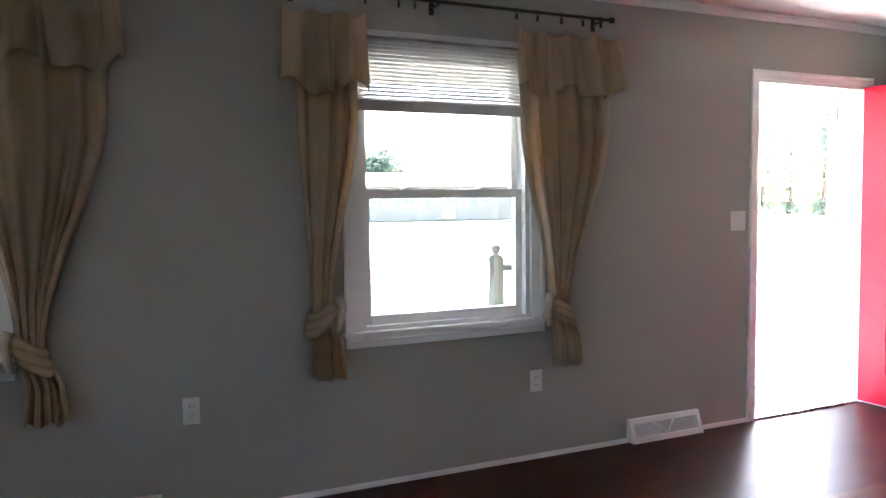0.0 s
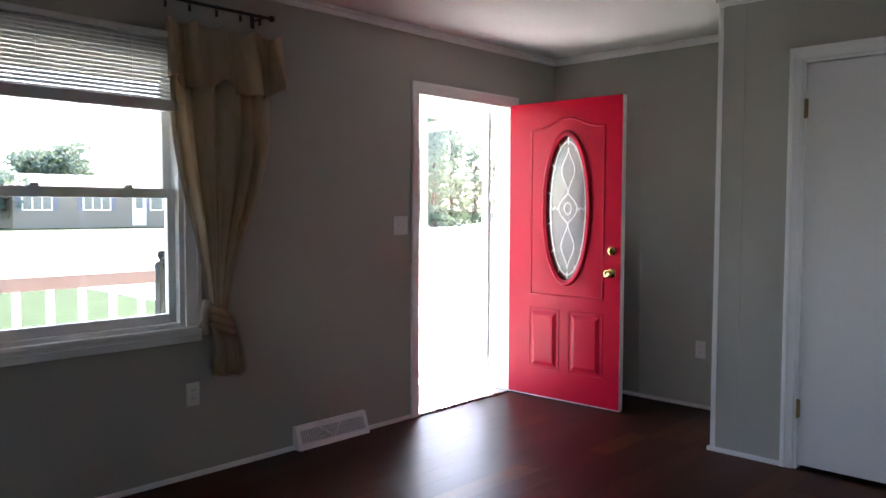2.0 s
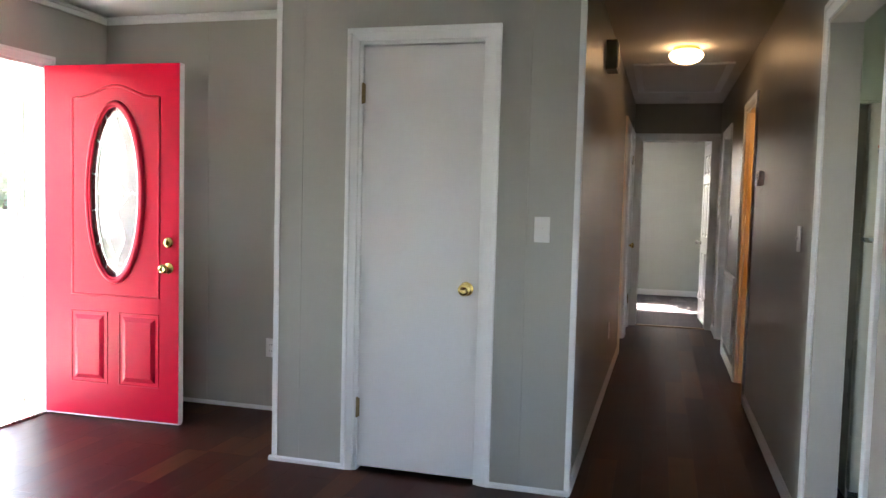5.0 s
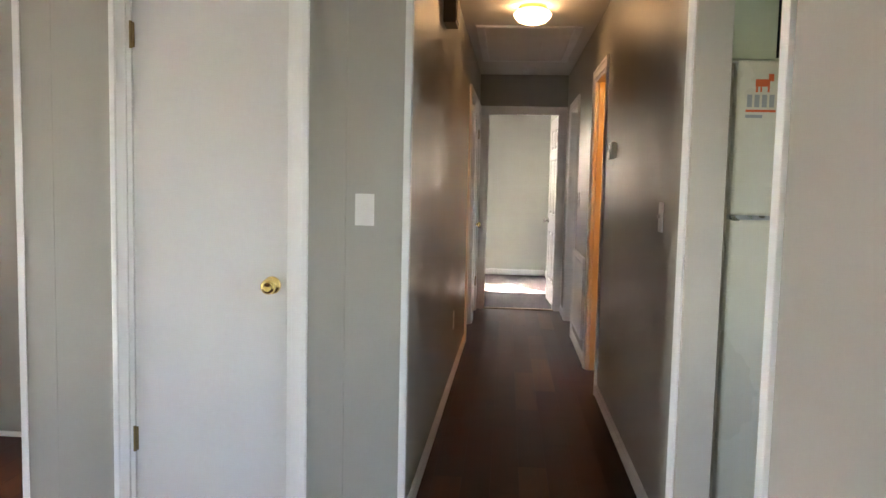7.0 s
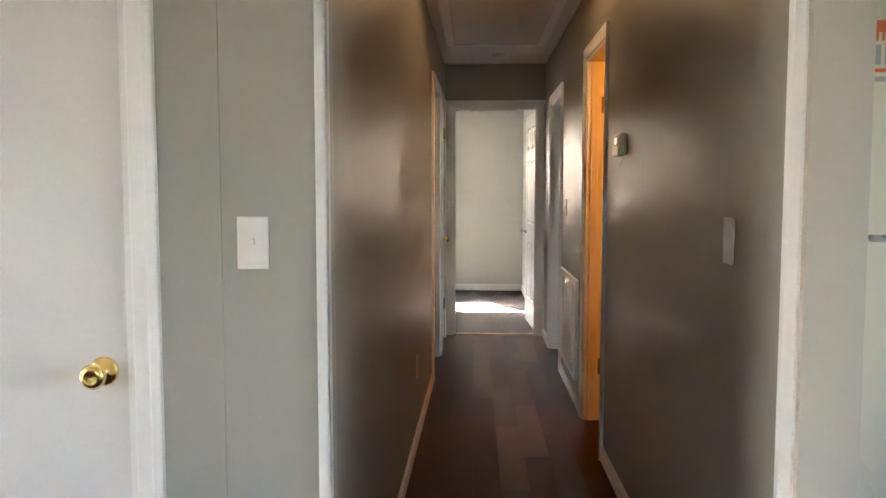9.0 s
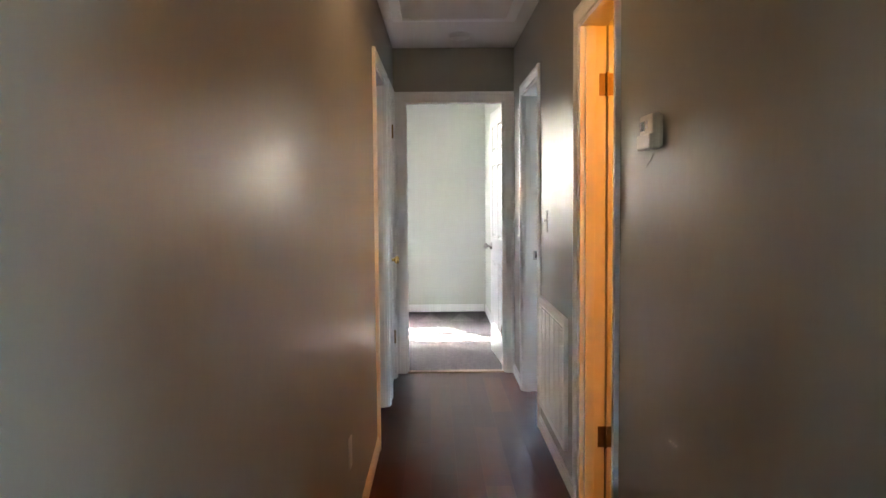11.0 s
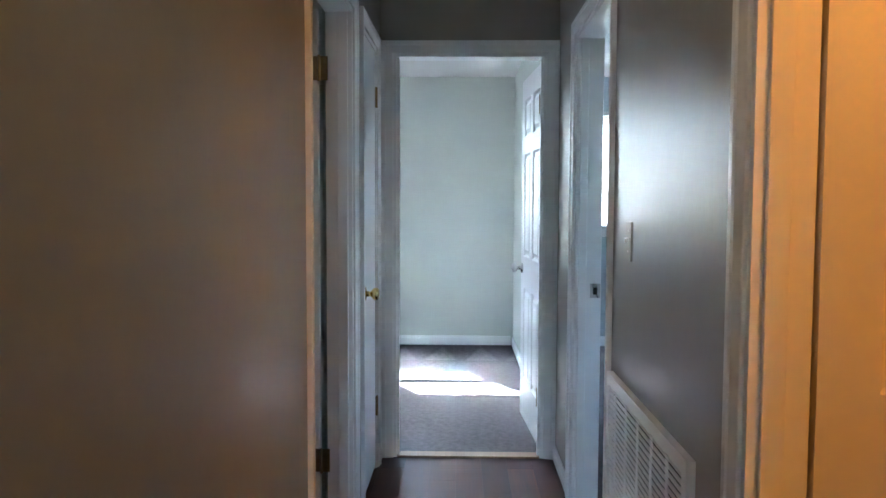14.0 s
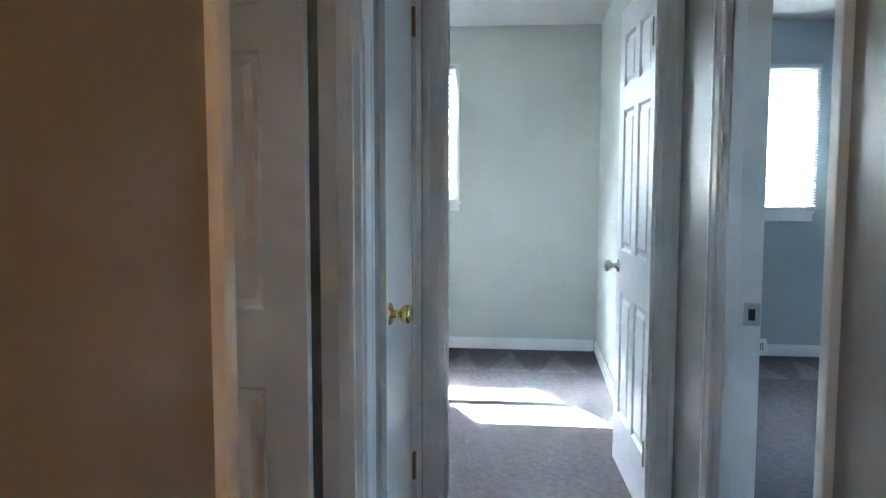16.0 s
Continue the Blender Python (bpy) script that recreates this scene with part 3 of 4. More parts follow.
for z in (0.30, 1.80):
    hinge(north_door, pose(-0.006, 0.036, z), M_OLDBRASS)

# bedroom door, open against the side wall
bed_door = thing("door_bedroom", "white six-panel bedroom door standing open into the room", "door", pose(EX + 0.092, -0.945, 0.018, 0, 0, 3.5), kind="structure")
panel_leaf(bed_door, 0.745, 2.02, 0.035, six_panels(0.745, 2.02), M_DOOR)
knob(bed_door, Matrix.Translation((0.685, 0.035, 0.90)) @ pose(0, 0, 0, -90, 0, 0), M_STEEL)
for z in (0.28, 1.80):
    hinge(bed_door, pose(-0.004, 0.046, z), M_OLDBRASS)
    edge_leaf(bed_door, z, 0.035)

# strike plate of the side bedroom doorway
bm = bmesh.new()
box(bm, 8.508, 8.5125, -1.092, -1.048, 0.905, 0.967, 0.001)
strike = solid("strike_plate", bm, M_STEEL, "nickel strike plate on a white door jamb", "strike plate", kind="")
bm = bmesh.new()
box(bm, 8.5065, 8.5085, -1.078, -1.060, 0.920, 0.950)
part("latch_hole", bm, M_DARK, strike)


# front door
FW, FH, FTk = 0.885, 2.028, 0.045
front = thing("door_front", "glossy red front door with an oval leaded glass light, standing open", "door", pose(4.035, FY - 0.005, 0.018, 0, 0, -88.5), kind="structure")
OX, OZ, OA, OB = FW * 0.535, 1.303, 0.172, 0.498
bm = bmesh.new()
loops = []
for y in (0.0, FTk):
    outer = [bm.verts.new(p) for p in ((0, y, 0), (FW, y, 0), (FW, y, FH), (0, y, FH))]
    hole = [bm.verts.new((OX + OA * math.cos(a), y, OZ + OB * math.sin(a))) for a in [k * math.tau / 48 for k in range(48)]]
    es = [bm.edges.new((outer[i], outer[(i + 1) % 4])) for i in range(4)] + [bm.edges.new((hole[i], hole[(i + 1) % 48])) for i in range(48)]
    bmesh.ops.triangle_fill(bm, edges=es, use_beauty=True)
    loops.append((outer, hole))
for a, b in zip(loops[0], loops[1]):
    n = len(a)
    for i in range(n):
        bm.faces.new((a[i], a[(i + 1) % n], b[(i + 1) % n], b[i]))
part("leaf", bm, M_RED, front)
for y, s in ((0.0, -1), (FTk, 1)):
    bm = bmesh.new()
    tube(bm, [(OX + (OA + 0.008) * math.cos(k * math.tau / 64), y + s * 0.002, OZ + (OB + 0.008) * math.sin(k * math.tau / 64)) for k in range(64)], 0.017, 8, True)
    tube(bm, [(OX + (OA - 0.008) * math.cos(k * math.tau / 64), y + s * 0.006, OZ + (OB - 0.008) * math.sin(k * math.tau / 64)) for k in range(64)], 0.009, 6, True)
    part("oval_frame", bm, M_RED, front, smooth=True)
    # the eyebrow panel moulding
    x0, x1, zb, zt = FW * 0.212, FW * 0.855, 0.712, 1.842
    pts = [(x1, y, zb), (x0, y, zb), (x0, y, zt)]
    for k in range(1, 25):
        u = k / 24
        pts.append((x0 + (x1 - x0) * u, y, zt + 0.065 * (0.5 - 0.5 * math.cos(math.tau * min(max((u - 0.08) / 0.84, 0), 1)))))
    bm = bmesh.new()
    tube(bm, pts, 0.009, 8, True)
    for v in bm.verts:
        v.co.y = y + (v.co.y - y) * 0.5
    part("panel_moulding", bm, M_RED, front, smooth=True)
    for p, q in ((FW * 0.205, FW * 0.475), (FW * 0.567, FW * 0.855)):
        bm = bmesh.new()
        ring = [(p, y, 0.196), (q, y, 0.196), (q, y, 0.612), (p, y, 0.612)]
        tube(bm, ring, 0.007, 6, True)
        for v in bm.verts:
            v.co.y = y + (v.co.y - y) * 0.5
        frustum(bm, p + 0.02, q - 0.02, 0.216, 0.592, y, y + s * 0.010, 0.026)
        part("lower_panel", bm, M_RED, front)
bm = bmesh.new()
lens = [[bm.verts.new((OX + OA * 0.985 * math.cos(k * math.tau / 48), y, OZ + OB * 0.985 * math.sin(k * math.tau / 48))) for k in range(48)] for y in (FTk / 2 - 0.006, FTk / 2 + 0.006)]
bm.faces.new(lens[1])
facet = random.Random(5)
inner = []
for rad, n in ((0.86, 48), (0.74, 48), (0.48, 48), (0.24, 48)):
    inner.append([bm.verts.new((OX + OA * rad * math.cos(k * math.tau / 48), FTk / 2 - 0.006 + (facet.uniform(-0.0004, 0.0004) if k % 4 == 0 else 0.0) + (0.002 if rad > 0.8 else 0.0), OZ + OB * rad * math.sin(k * math.tau / 48))) for k in range(48)])
for a, b in zip([lens[0]] + inner, inner):
    for k in range(48):
        bm.faces.new((a[k], a[(k + 1) % 48], b[(k + 1) % 48]))
        bm.faces.new((a[k], b[(k + 1) % 48], b[k]))
hub = bm.verts.new((OX, FTk / 2 - 0.008, OZ))
for k in range(48):
    bm.faces.new((inner[-1][k], inner[-1][(k + 1) % 48], hub))
for k in range(48):
    bm.faces.new((lens[0][k], lens[0][(k + 1) % 48], lens[1][(k + 1) % 48], lens[1][k]))
g = part("glass", bm, M_BEVEL, front, "bevelled leaded glass")
g.visible_shadow = False
cames = bmesh.new()


def came(pts, r=0.004, closed=False):
    tube(cames, [(OX + OA * u, FTk / 2 - 0.007, OZ + OB * v) for u, v in pts], r, 6, closed)


came([(0.80 * math.cos(k * math.tau / 40), 0.90 * math.sin(k * math.tau / 40)) for k in range(40)], 0.004, True)
for k in range(14):
    a = (k + 0.5) * math.tau / 14
    came([(0.74 * math.cos(a), 0.86 * math.sin(a)), (0.97 * math.cos(a), 0.97 * math.sin(a))])
for s in (-1, 1):
    came([(s * 0.30 * math.sin(k * math.pi / 12) ** 2 * (1 if k < 13 else 0.8), 0.82 - 0.62 * k / 12) for k in range(13)], 0.003)
    came([(s * 0.30 * math.sin(k * math.pi / 12) ** 2, -0.20 - 0.62 * k / 12) for k in range(13)], 0.003)
    came([(s * 0.42 * math.sin(k * math.pi / 12), 0.20 - 0.40 * k / 12) for k in range(13)], 0.003)
    came([(s * (0.42 + 0.36 * k / 4), 0.02 * (-1) ** k) for k in range(5)], 0.003)
came([(0.16 * math.cos(k * math.tau / 16), 0.08 * math.sin(k * math.tau / 16)) for k in range(16)], 0.003, True)
part("cames", cames, M_CAME, front, "silver lead lines")
for s, y in ((-1, 0.0), (1, FTk)):
    knob(front, Matrix.Translation((FW - 0.065, y, 0.885)) @ pose(0, 0, 0, 90 * (1 if s < 0 else -1), 0, 0), M_BRASS)
    bm = bmesh.new()
    lathe(bm, [(0.030, 0), (0.030, 0.006), (0.024, 0.012), (0.012, 0.014), (0, 0.014)], Matrix.Translation((FW - 0.065, y, 1.03)) @ pose(0, 0, 0, 90 * (1 if s < 0 else -1), 0, 0))
    box(bm, FW - 0.069, FW - 0.061, y, y + s * 0.03, 1.015, 1.045, 0.002)
    part("deadbolt", bm, M_BRASS, front, smooth=False)
bm = bmesh.new()
box(bm, 0.0, FW, 0.006, FTk - 0.006, -0.010, 0.0)
part("sweep", bm, M_TRIM, front, "white bottom sweep")
bm = bmesh.new()
box(bm, FW, FW + 0.003, 0.002, FTk - 0.002, 0.0, FH)
part("edge_strip", bm, M_TRIM, front, "white latch edge")
for z in (0.25, 1.0, 1.80):
    hinge(front, pose(-0.004, FTk + 0.001, z), M_BRASS)


# storm door, folded open outside, held by its closer
storm = thing("storm_door", "white aluminium storm door standing open outside", "storm door", pose(4.02, FY + 0.155, 0.03, 0, 0, 78), kind="")
for a, b, lo, hi in ((0, 0.075, 0, 1.98), (0.83, 0.90, 0, 1.98), (0.075, 0.83, 1.90, 1.98), (0.075, 0.83, 0, 0.16), (0.075, 0.83, 0.94, 1.0)):
    bm = bmesh.new()
    box(bm, a, b, 0, 0.03, lo, hi, 0.004)
    part("stile" if hi - lo > 1 else "rail", bm, M_SIDING, storm)
bm = bmesh.new()
box(bm, 0.075, 0.83, 0.013, 0.016, 0.16, 1.90)
gl = part("pane", bm, M_THIN, storm)
gl.visible_shadow = False
# thin grey strip added to draw the shadow line along the hinge side
bm = bmesh.new()
box(bm, -0.030, -0.024, 0.0, 0.012, 0, 1.98, 0.001)
part("hinge_shadow_strip", bm, M_STEEL, storm, "grey strip for the shadow line at the hinge edge")
into = storm.matrix_basis.inverted()
bm = bmesh.new()
tube(bm, [into @ Vector(p) for p in ((4.10, 3.275, 0.055), (4.045, 3.43, 0.055))], 0.016, 10)
tube(bm, [into @ Vector(p) for p in ((4.045, 3.43, 0.055), (3.985, 3.74, 0.055))], 0.006, 8)
part("closer", bm, M_BRASS, storm, "gold-coloured closer tube")
bm = bmesh.new()
tube(bm, [into @ Vector(p) for p in ((4.06, 3.27, 1.965), (3.975, 3.30, 1.985), (3.93, 3.40, 1.975))], 0.006, 8)
part("hold_open_arm", bm, M_STEEL, storm)


# ---- windows ----
def window(name, m, w, h, label, rail=0.49, cased=True, head=0.03, top_rail=0.042):
    """A double-hung window in local x across, y out of the room, z up, opening 0..w by 0..h."""
    root = thing(name, label, "window", m, kind="structure")
    fr = bmesh.new()
    for a, b, lo, hi in ((0, 0.03, 0, h), (w - 0.03, w, 0, h), (0.03, w - 0.03, h - head, h), (0.03, w - 0.03, 0, 0.02)):
        box(fr, a, b, 0.0, 0.135, lo, hi, 0.002)
    part("window_frame", fr, M_TRIM, root)
    zr = h * rail
    for y, lo, hi, nm in ((0.035, 0.02, zr + 0.018, "lower_sash"), (0.075, zr - 0.018, h - head, "upper_sash")):
        s = bmesh.new()
        rb, rt = (0.045, 0.042) if nm == "lower_sash" else (0.042, top_rail)
        for a, b, p, q in ((0.03, 0.068, lo, hi), (w - 0.068, w - 0.03, lo, hi), (0.068, w - 0.068, lo, lo + rb), (0.068, w - 0.068, hi - rt, hi)):
            box(s, a, b, y, y + 0.034, p, q, 0.003)
        sash = part(nm, s, M_TRIM, root)
        p = bmesh.new()
        box(p, 0.066, w - 0.066, y + 0.015, y + 0.018, lo + rb - 0.002, hi - rt + 0.006)
        pn = part("pane", p, M_GLASS, sash)
        pn.visible_shadow = False
    for x in (w * 0.28, w * 0.72):
        lk = bmesh.new()
        box(lk, x - 0.025, x + 0.025, 0.036, 0.066, zr + 0.018, zr + 0.026, 0.002)
        box(lk, x - 0.008, x + 0.030, 0.040, 0.052, zr + 0.026, zr + 0.036, 0.003)
        part("sash_lock", lk, M_STEEL, root)
    cs = 0.075 if cased else 0.004
    for a, b in ((-cs, 0.004), (w - 0.004, w + cs)):
        c = bmesh.new()
        box(c, a, b, -0.014, 0.0, 0.0, h + cs, 0.003)
        e = (a, a + 0.022) if a < 0 else (b - 0.022, b)
        if cased:
            box(c, e[0], e[1], -0.021, -0.012, 0.0, h + cs, 0.003)
        part("window_casing", c, M_TRIM, root)
    c = bmesh.new()
    box(c, -cs, w + cs, -0.014, 0.0, h - 0.004, h + cs, 0.003)
    if cased:
        box(c, -cs, w + cs, -0.021, -0.012, h + cs - 0.022, h + cs, 0.003)
    part("window_casing", c, M_TRIM, root)
    c = bmesh.new()
    box(c, -cs - 0.012, w + cs + 0.012, -0.034, 0.03, -0.022, 0.0, 0.005)
    box(c, -cs, w + cs, -0.018, 0.0, -0.076, -0.022, 0.003)
    box(c, -cs, w + cs, -0.024, -0.016, -0.046, -0.038, 0.002)
    part("window_sill", c, M_TRIM, root)
    return root


def blind(name, m, w, drop, slats, label, stack=0.03, tilt=18, group="window blinds", chord=0.012):
    """Horizontal slat blind hung from z = 0 down to -drop, x 0..w, y at 0."""
    root = thing(name, label, "window blind", m, group)
    b = bmesh.new()
    box(b, 0, w, -0.02, 0.02, -0.03, 0.0, 0.003)
    part("headrail", b, M_BLIND, root)
    one = bmesh.new()
    prof = [(-chord, -0.0013), (-chord / 2, 0.0008), (0.0, 0.0014), (chord / 2, 0.0008), (chord, -0.0013)]
    top, bot = [], []
    for x in (0.004, w - 0.004):
        top.append([one.verts.new((x, y, z + 0.0007)) for y, z in prof])
        bot.append([one.verts.new((x, y, z - 0.0007)) for y, z in prof])
    for i in range(4):
        one.faces.new((top[0][i], top[1][i], top[1][i + 1], top[0][i + 1]))
        one.faces.new((bot[0][i], bot[0][i + 1], bot[1][i + 1], bot[1][i]))
    one.faces.new((top[0][0], bot[0][0], bot[1][0], top[1][0]))
    one.faces.new((top[0][4], top[1][4], bot[1][4], bot[0][4]))
    me = finish("slat", one, M_BLIND)
    usable = drop - 0.03 - stack
    for k in range(slats):
        o = new("slat", me)
        o.parent = root
        o.matrix_basis = pose(0, 0, -0.03 - usable * (k + 0.6) / slats, tilt, 0, 0)
    b = bmesh.new()
    box(b, 0, w, -0.022, 0.022, -drop, -drop + stack, 0.004)
    part("bottom_rail", b, M_BLIND, root)
    for x in (w * 0.28, w * 0.72):
        b = bmesh.new()
        tube(b, [(x, -0.026, -0.03), (x, -0.026, -drop + 0.005)], 0.0013, 5)
        tube(b, [(x, 0.026, -0.03), (x, 0.026, -drop + 0.005)], 0.0013, 5)
        part("ladder_cord", b, M_BLIND, root)
    return root


WH = WZ1 - WZ0
for i, x in enumerate((W1X, W2X)):
    window("window_%d" % (i + 1), pose(x, FY, WZ0), WW, WH, "white double-hung window with a moulded casing and sill", head=0.012, top_rail=0.024)
    blind("window_blind", pose(x - 0.008, FY - 0.045, WZ1 + 0.072), 0.915, 0.365, 16, "white slat blind pulled most of the way up", stack=0.05, tilt=37, chord=0.0155)
window("window_3", pose(BX, 0.95, 1.14, 0, 0, -90), 0.88, 1.02, "white double-hung bedroom window in sunlight", cased=False)
blind("window_blind", pose(BX - 0.005, 0.93, 2.15, 0, 0, -90), 0.82, 0.97, 22, "white slat blind lowered over the bedroom window", tilt=47, chord=0.023)
window("window_4", pose(BX, -1.62, 1.08, 0, 0, -90), 0.88, 1.02, "white double-hung window of the side bedroom", cased=False)
blind("window_blind", pose(BX - 0.032, -1.60, 2.125, 0, 0, -90), 0.92, 1.045, 46, "white slat blind lowered over the side bedroom window", tilt=26, chord=0.0125)
# unseen blind, added to dim the daylight of the side room window
blind("window_blind", pose(6.92, FY - 0.075, 2.11), 0.66, 1.0, 30, "unseen white slat blind added to dim the side room window", tilt=52, chord=0.023)
# the next two windows are out of view, added to light their rooms
window("window_7", pose(10.2, FY - 0.07, 1.0), 0.6, 1.12, "unseen white bedroom window added for daylight")
window("window_8", pose(6.9, FY - 0.07, 1.1), 0.7, 1.02, "unseen white side room window added for daylight")
# added window, out of view, lets daylight reach the hall entrance
window("window_9", pose(BACK, -0.75, 0.75, 0, 0, 90), 0.9, 1.31, "unseen white living room window added for daylight")
# unseen kitchen window, added and sized to brighten the refrigerator and jamb
window("window_5", pose(3.4, -4.3, 0.9, 0, 0, 180), 2.2, 1.2, "unseen white kitchen window added for daylight")
window("window_6", pose(8.55, -4.3, 0.9, 0, 0, 180), 0.95, 1.2, "white window in the side wall of the side bedroom", cased=False)


# ---- curtains ----
def curtain(name, m, label, mirror=1, wide=0.61, tie_at=0.34, foot_at=0.30, tie=0.77, hem_at=0.50, fall=1.885):
    """A tied-back panel with an attached valance. Local x across (outer edge at 0 to the window side at 0.6), z from the floor."""
    root = thing(name, label, "curtain", m, "tan tied-back curtains")
    nu, nv = 72, 46

    def sheet(zt, zb, left, right, folds, amp, y0, cloth, nm, hem=0.0, seed=0.0, sag=0.0):
        b = bmesh.new()
        rows = []
        for j in range(nv + 1):
            v = j / nv
            z = zt + (zb - zt) * v
            x0, x1, a = left(z), right(z), amp(z)
            row = []
            for i in range(nu + 1):
                u = i / nu
                ph = u * folds * math.tau + 1.1 * math.sin(u * 7 + seed + mirror) + 0.5 * noise.noise((u * 4, v * 2, seed + mirror))
                fold = math.sin(ph) + 0.35 * math.sin(2.3 * ph + seed + v * 2)
                zz = z + (hem * (math.sin(ph * 0.5 + 1.0) + 0.5 * math.sin(ph)) * v if hem else 0.0)
                zz -= sag * math.sin(u * math.pi * max(2, round(folds))) ** 2 * max(0.0, 1 - 2.5 * v)
                row.append(b.verts.new((mirror * (x0 + (x1 - x0) * u), y0 - a * (fold + 1.2), zz)))
            rows.append(row)
        for j in range(nv):
            for i in range(nu):
                b.faces.new((rows[j][i], rows[j][i + 1], rows[j + 1][i + 1], rows[j + 1][i]))
        o = part(nm, b, cloth, root, smooth=True)
        md = o.modifiers.new("thickness", 'SOLIDIFY')
        md.thickness = 0.003
        return o

    def lerp(z, keys):
        for (z0, a), (z1, c) in zip(keys, keys[1:]):
            if z <= z0 and z >= z1:
                t = (z0 - z) / (z0 - z1)
                t = t * t * (3 - 2 * t)
                return a + (c - a) * t
        return keys[-1][1] if z < keys[-1][0] else keys[0][1]
    left = lambda z: lerp(z, [(2.2, 0.03), (1.75, 0.045), (tie, tie_at - 0.04), (tie - 0.13, foot_at - 0.065), (hem_at, foot_at - 0.08)])
    right = lambda z: lerp(z, [(2.2, wide - 0.02), (1.80, wide - 0.05), (tie, tie_at + 0.045), (tie - 0.13, foot_at + 0.065), (hem_at, foot_at + 0.08)])
    amp = lambda z: lerp(z, [(2.2, 0.014), (1.5, 0.026), (tie, 0.016), (hem_at, 0.030)])
    sheet(2.17, hem_at, left, right, 8 * wide, amp, -0.055, M_CURT, "panel", hem=0.012)
    sheet(2.16, hem_at + 0.05, lambda z: right(z) - 0.012, lambda z: right(z) + lerp(z, [(2.2, 0.0), (1.5, 0.015), (tie, 0.01), (0.5, 0.01)]), 1, lambda z: 0.004, -0.05, M_LINING, "lining")
    sheet(2.19, fall, lambda z: -0.01 - (2.19 - z) * 0.06, lambda z: wide + (2.19 - z) * 0.02, 7 * wide, lambda z: 0.016 + (2.19 - z) * 0.075, -0.075, M_CURT, "valance", hem=0.026, seed=1.3, sag=0.03)
    b = bmesh.new()
    ring = [(mirror * (tie_at + 0.046 * math.cos(a)), -0.075 + 0.045 * math.sin(a), tie + 0.03 * math.cos(a)) for a in [k * math.tau / 24 for k in range(24)]]
    for dz, rr in ((0.036, 0.021), (0.0, 0.025), (-0.036, 0.022)):
        tube(b, [(x + mirror * dz * 0.25, y, z + dz) for x, y, z in ring], rr, 8, True)
    tube(b, [(mirror * (tie_at + 0.03), -0.10, tie + 0.02), (mirror * (tie_at + 0.07), -0.085, tie + 0.04), (mirror * (tie_at + 0.09), -0.05, tie - 0.03)], 0.022, 8, False, 0.012)
    part("tieback", b, M_CURT, root, "wrapped cloth tie", smooth=True)
    b = bmesh.new()
    tube(b, [(mirror * (tie_at + 0.075), -0.085, tie + 0.10), (mirror * (tie_at + 0.095), -0.10, tie + 0.05), (mirror * (tie_at + 0.085), -0.09, tie - 0.01), (mirror * (tie_at + 0.075), -0.075, tie - 0.06)], 0.022, 8, False, 0.014)
    part("tie_knot", b, M_LINING, root, "pale lining folded out at the tie", smooth=True)
    return root


for wx in (W1X, W2X):
    curtain("curtain", pose(wx + 1.405, FY, 0), "tan cloth curtain tied back, with attached valance", -1)
    curtain("curtain", pose(wx - 0.35, FY, 0), "tan cloth curtain tied back beside the window, with attached valance", 1, 0.37, 0.14, 0.172, 0.83, 0.56, 1.84)
    rod = thing("curtain_rod", "thin black iron curtain rod with clip rings", "curtain rod", pose(wx - 0.34, FY, 2.275), "curtain rods")
    b = bmesh.new()
    tube(b, [(-0.01, -0.085, 0), (1.70, -0.085, 0)], 0.008, 10)
    part("rod", b, M_BLACK, rod)
    for x in (-0.02, 1.71):
        b = bmesh.new()
        lathe(b, [(0.009, -0.015), (0.014, -0.01), (0.017, 0.0), (0.014, 0.012), (0.004, 0.018)], Matrix.Translation((x, -0.085, 0)) @ pose(0, 0, 0, 0, 90, 0), 12)
        part("finial", b, M_BLACK, rod, smooth=True)
    for x in (0.04, 0.72, 1.65):
        b = bmesh.new()
        box(b, x - 0.008, x + 0.008, -0.085, 0.0, -0.014, -0.008, 0.001)
        box(b, x - 0.012, x + 0.012, -0.004, 0.0, -0.045, 0.02, 0.001)
        tube(b, [(x, -0.098, 0.004), (x, -0.093, -0.01), (x, -0.078, -0.01), (x, -0.075, 0.004)], 0.003, 6)
        part("bracket", b, M_BLACK, rod)
    for x in (0.06, 0.20, 0.36, 0.52, 0.60, 1.14, 1.26, 1.40, 1.53, 1.64):
        b = bmesh.new()
        tube(b, [(x, -0.085 + 0.014 * math.cos(a), -0.004 + 0.014 * math.sin(a)) for a in [k * math.tau / 12 for k in range(12)]], 0.0022, 5, True)
        box(b, x - 0.005, x + 0.005, -0.09, -0.08, -0.045, -0.018, 0.001)
        part("clip_ring", b, M_BLACK, rod)

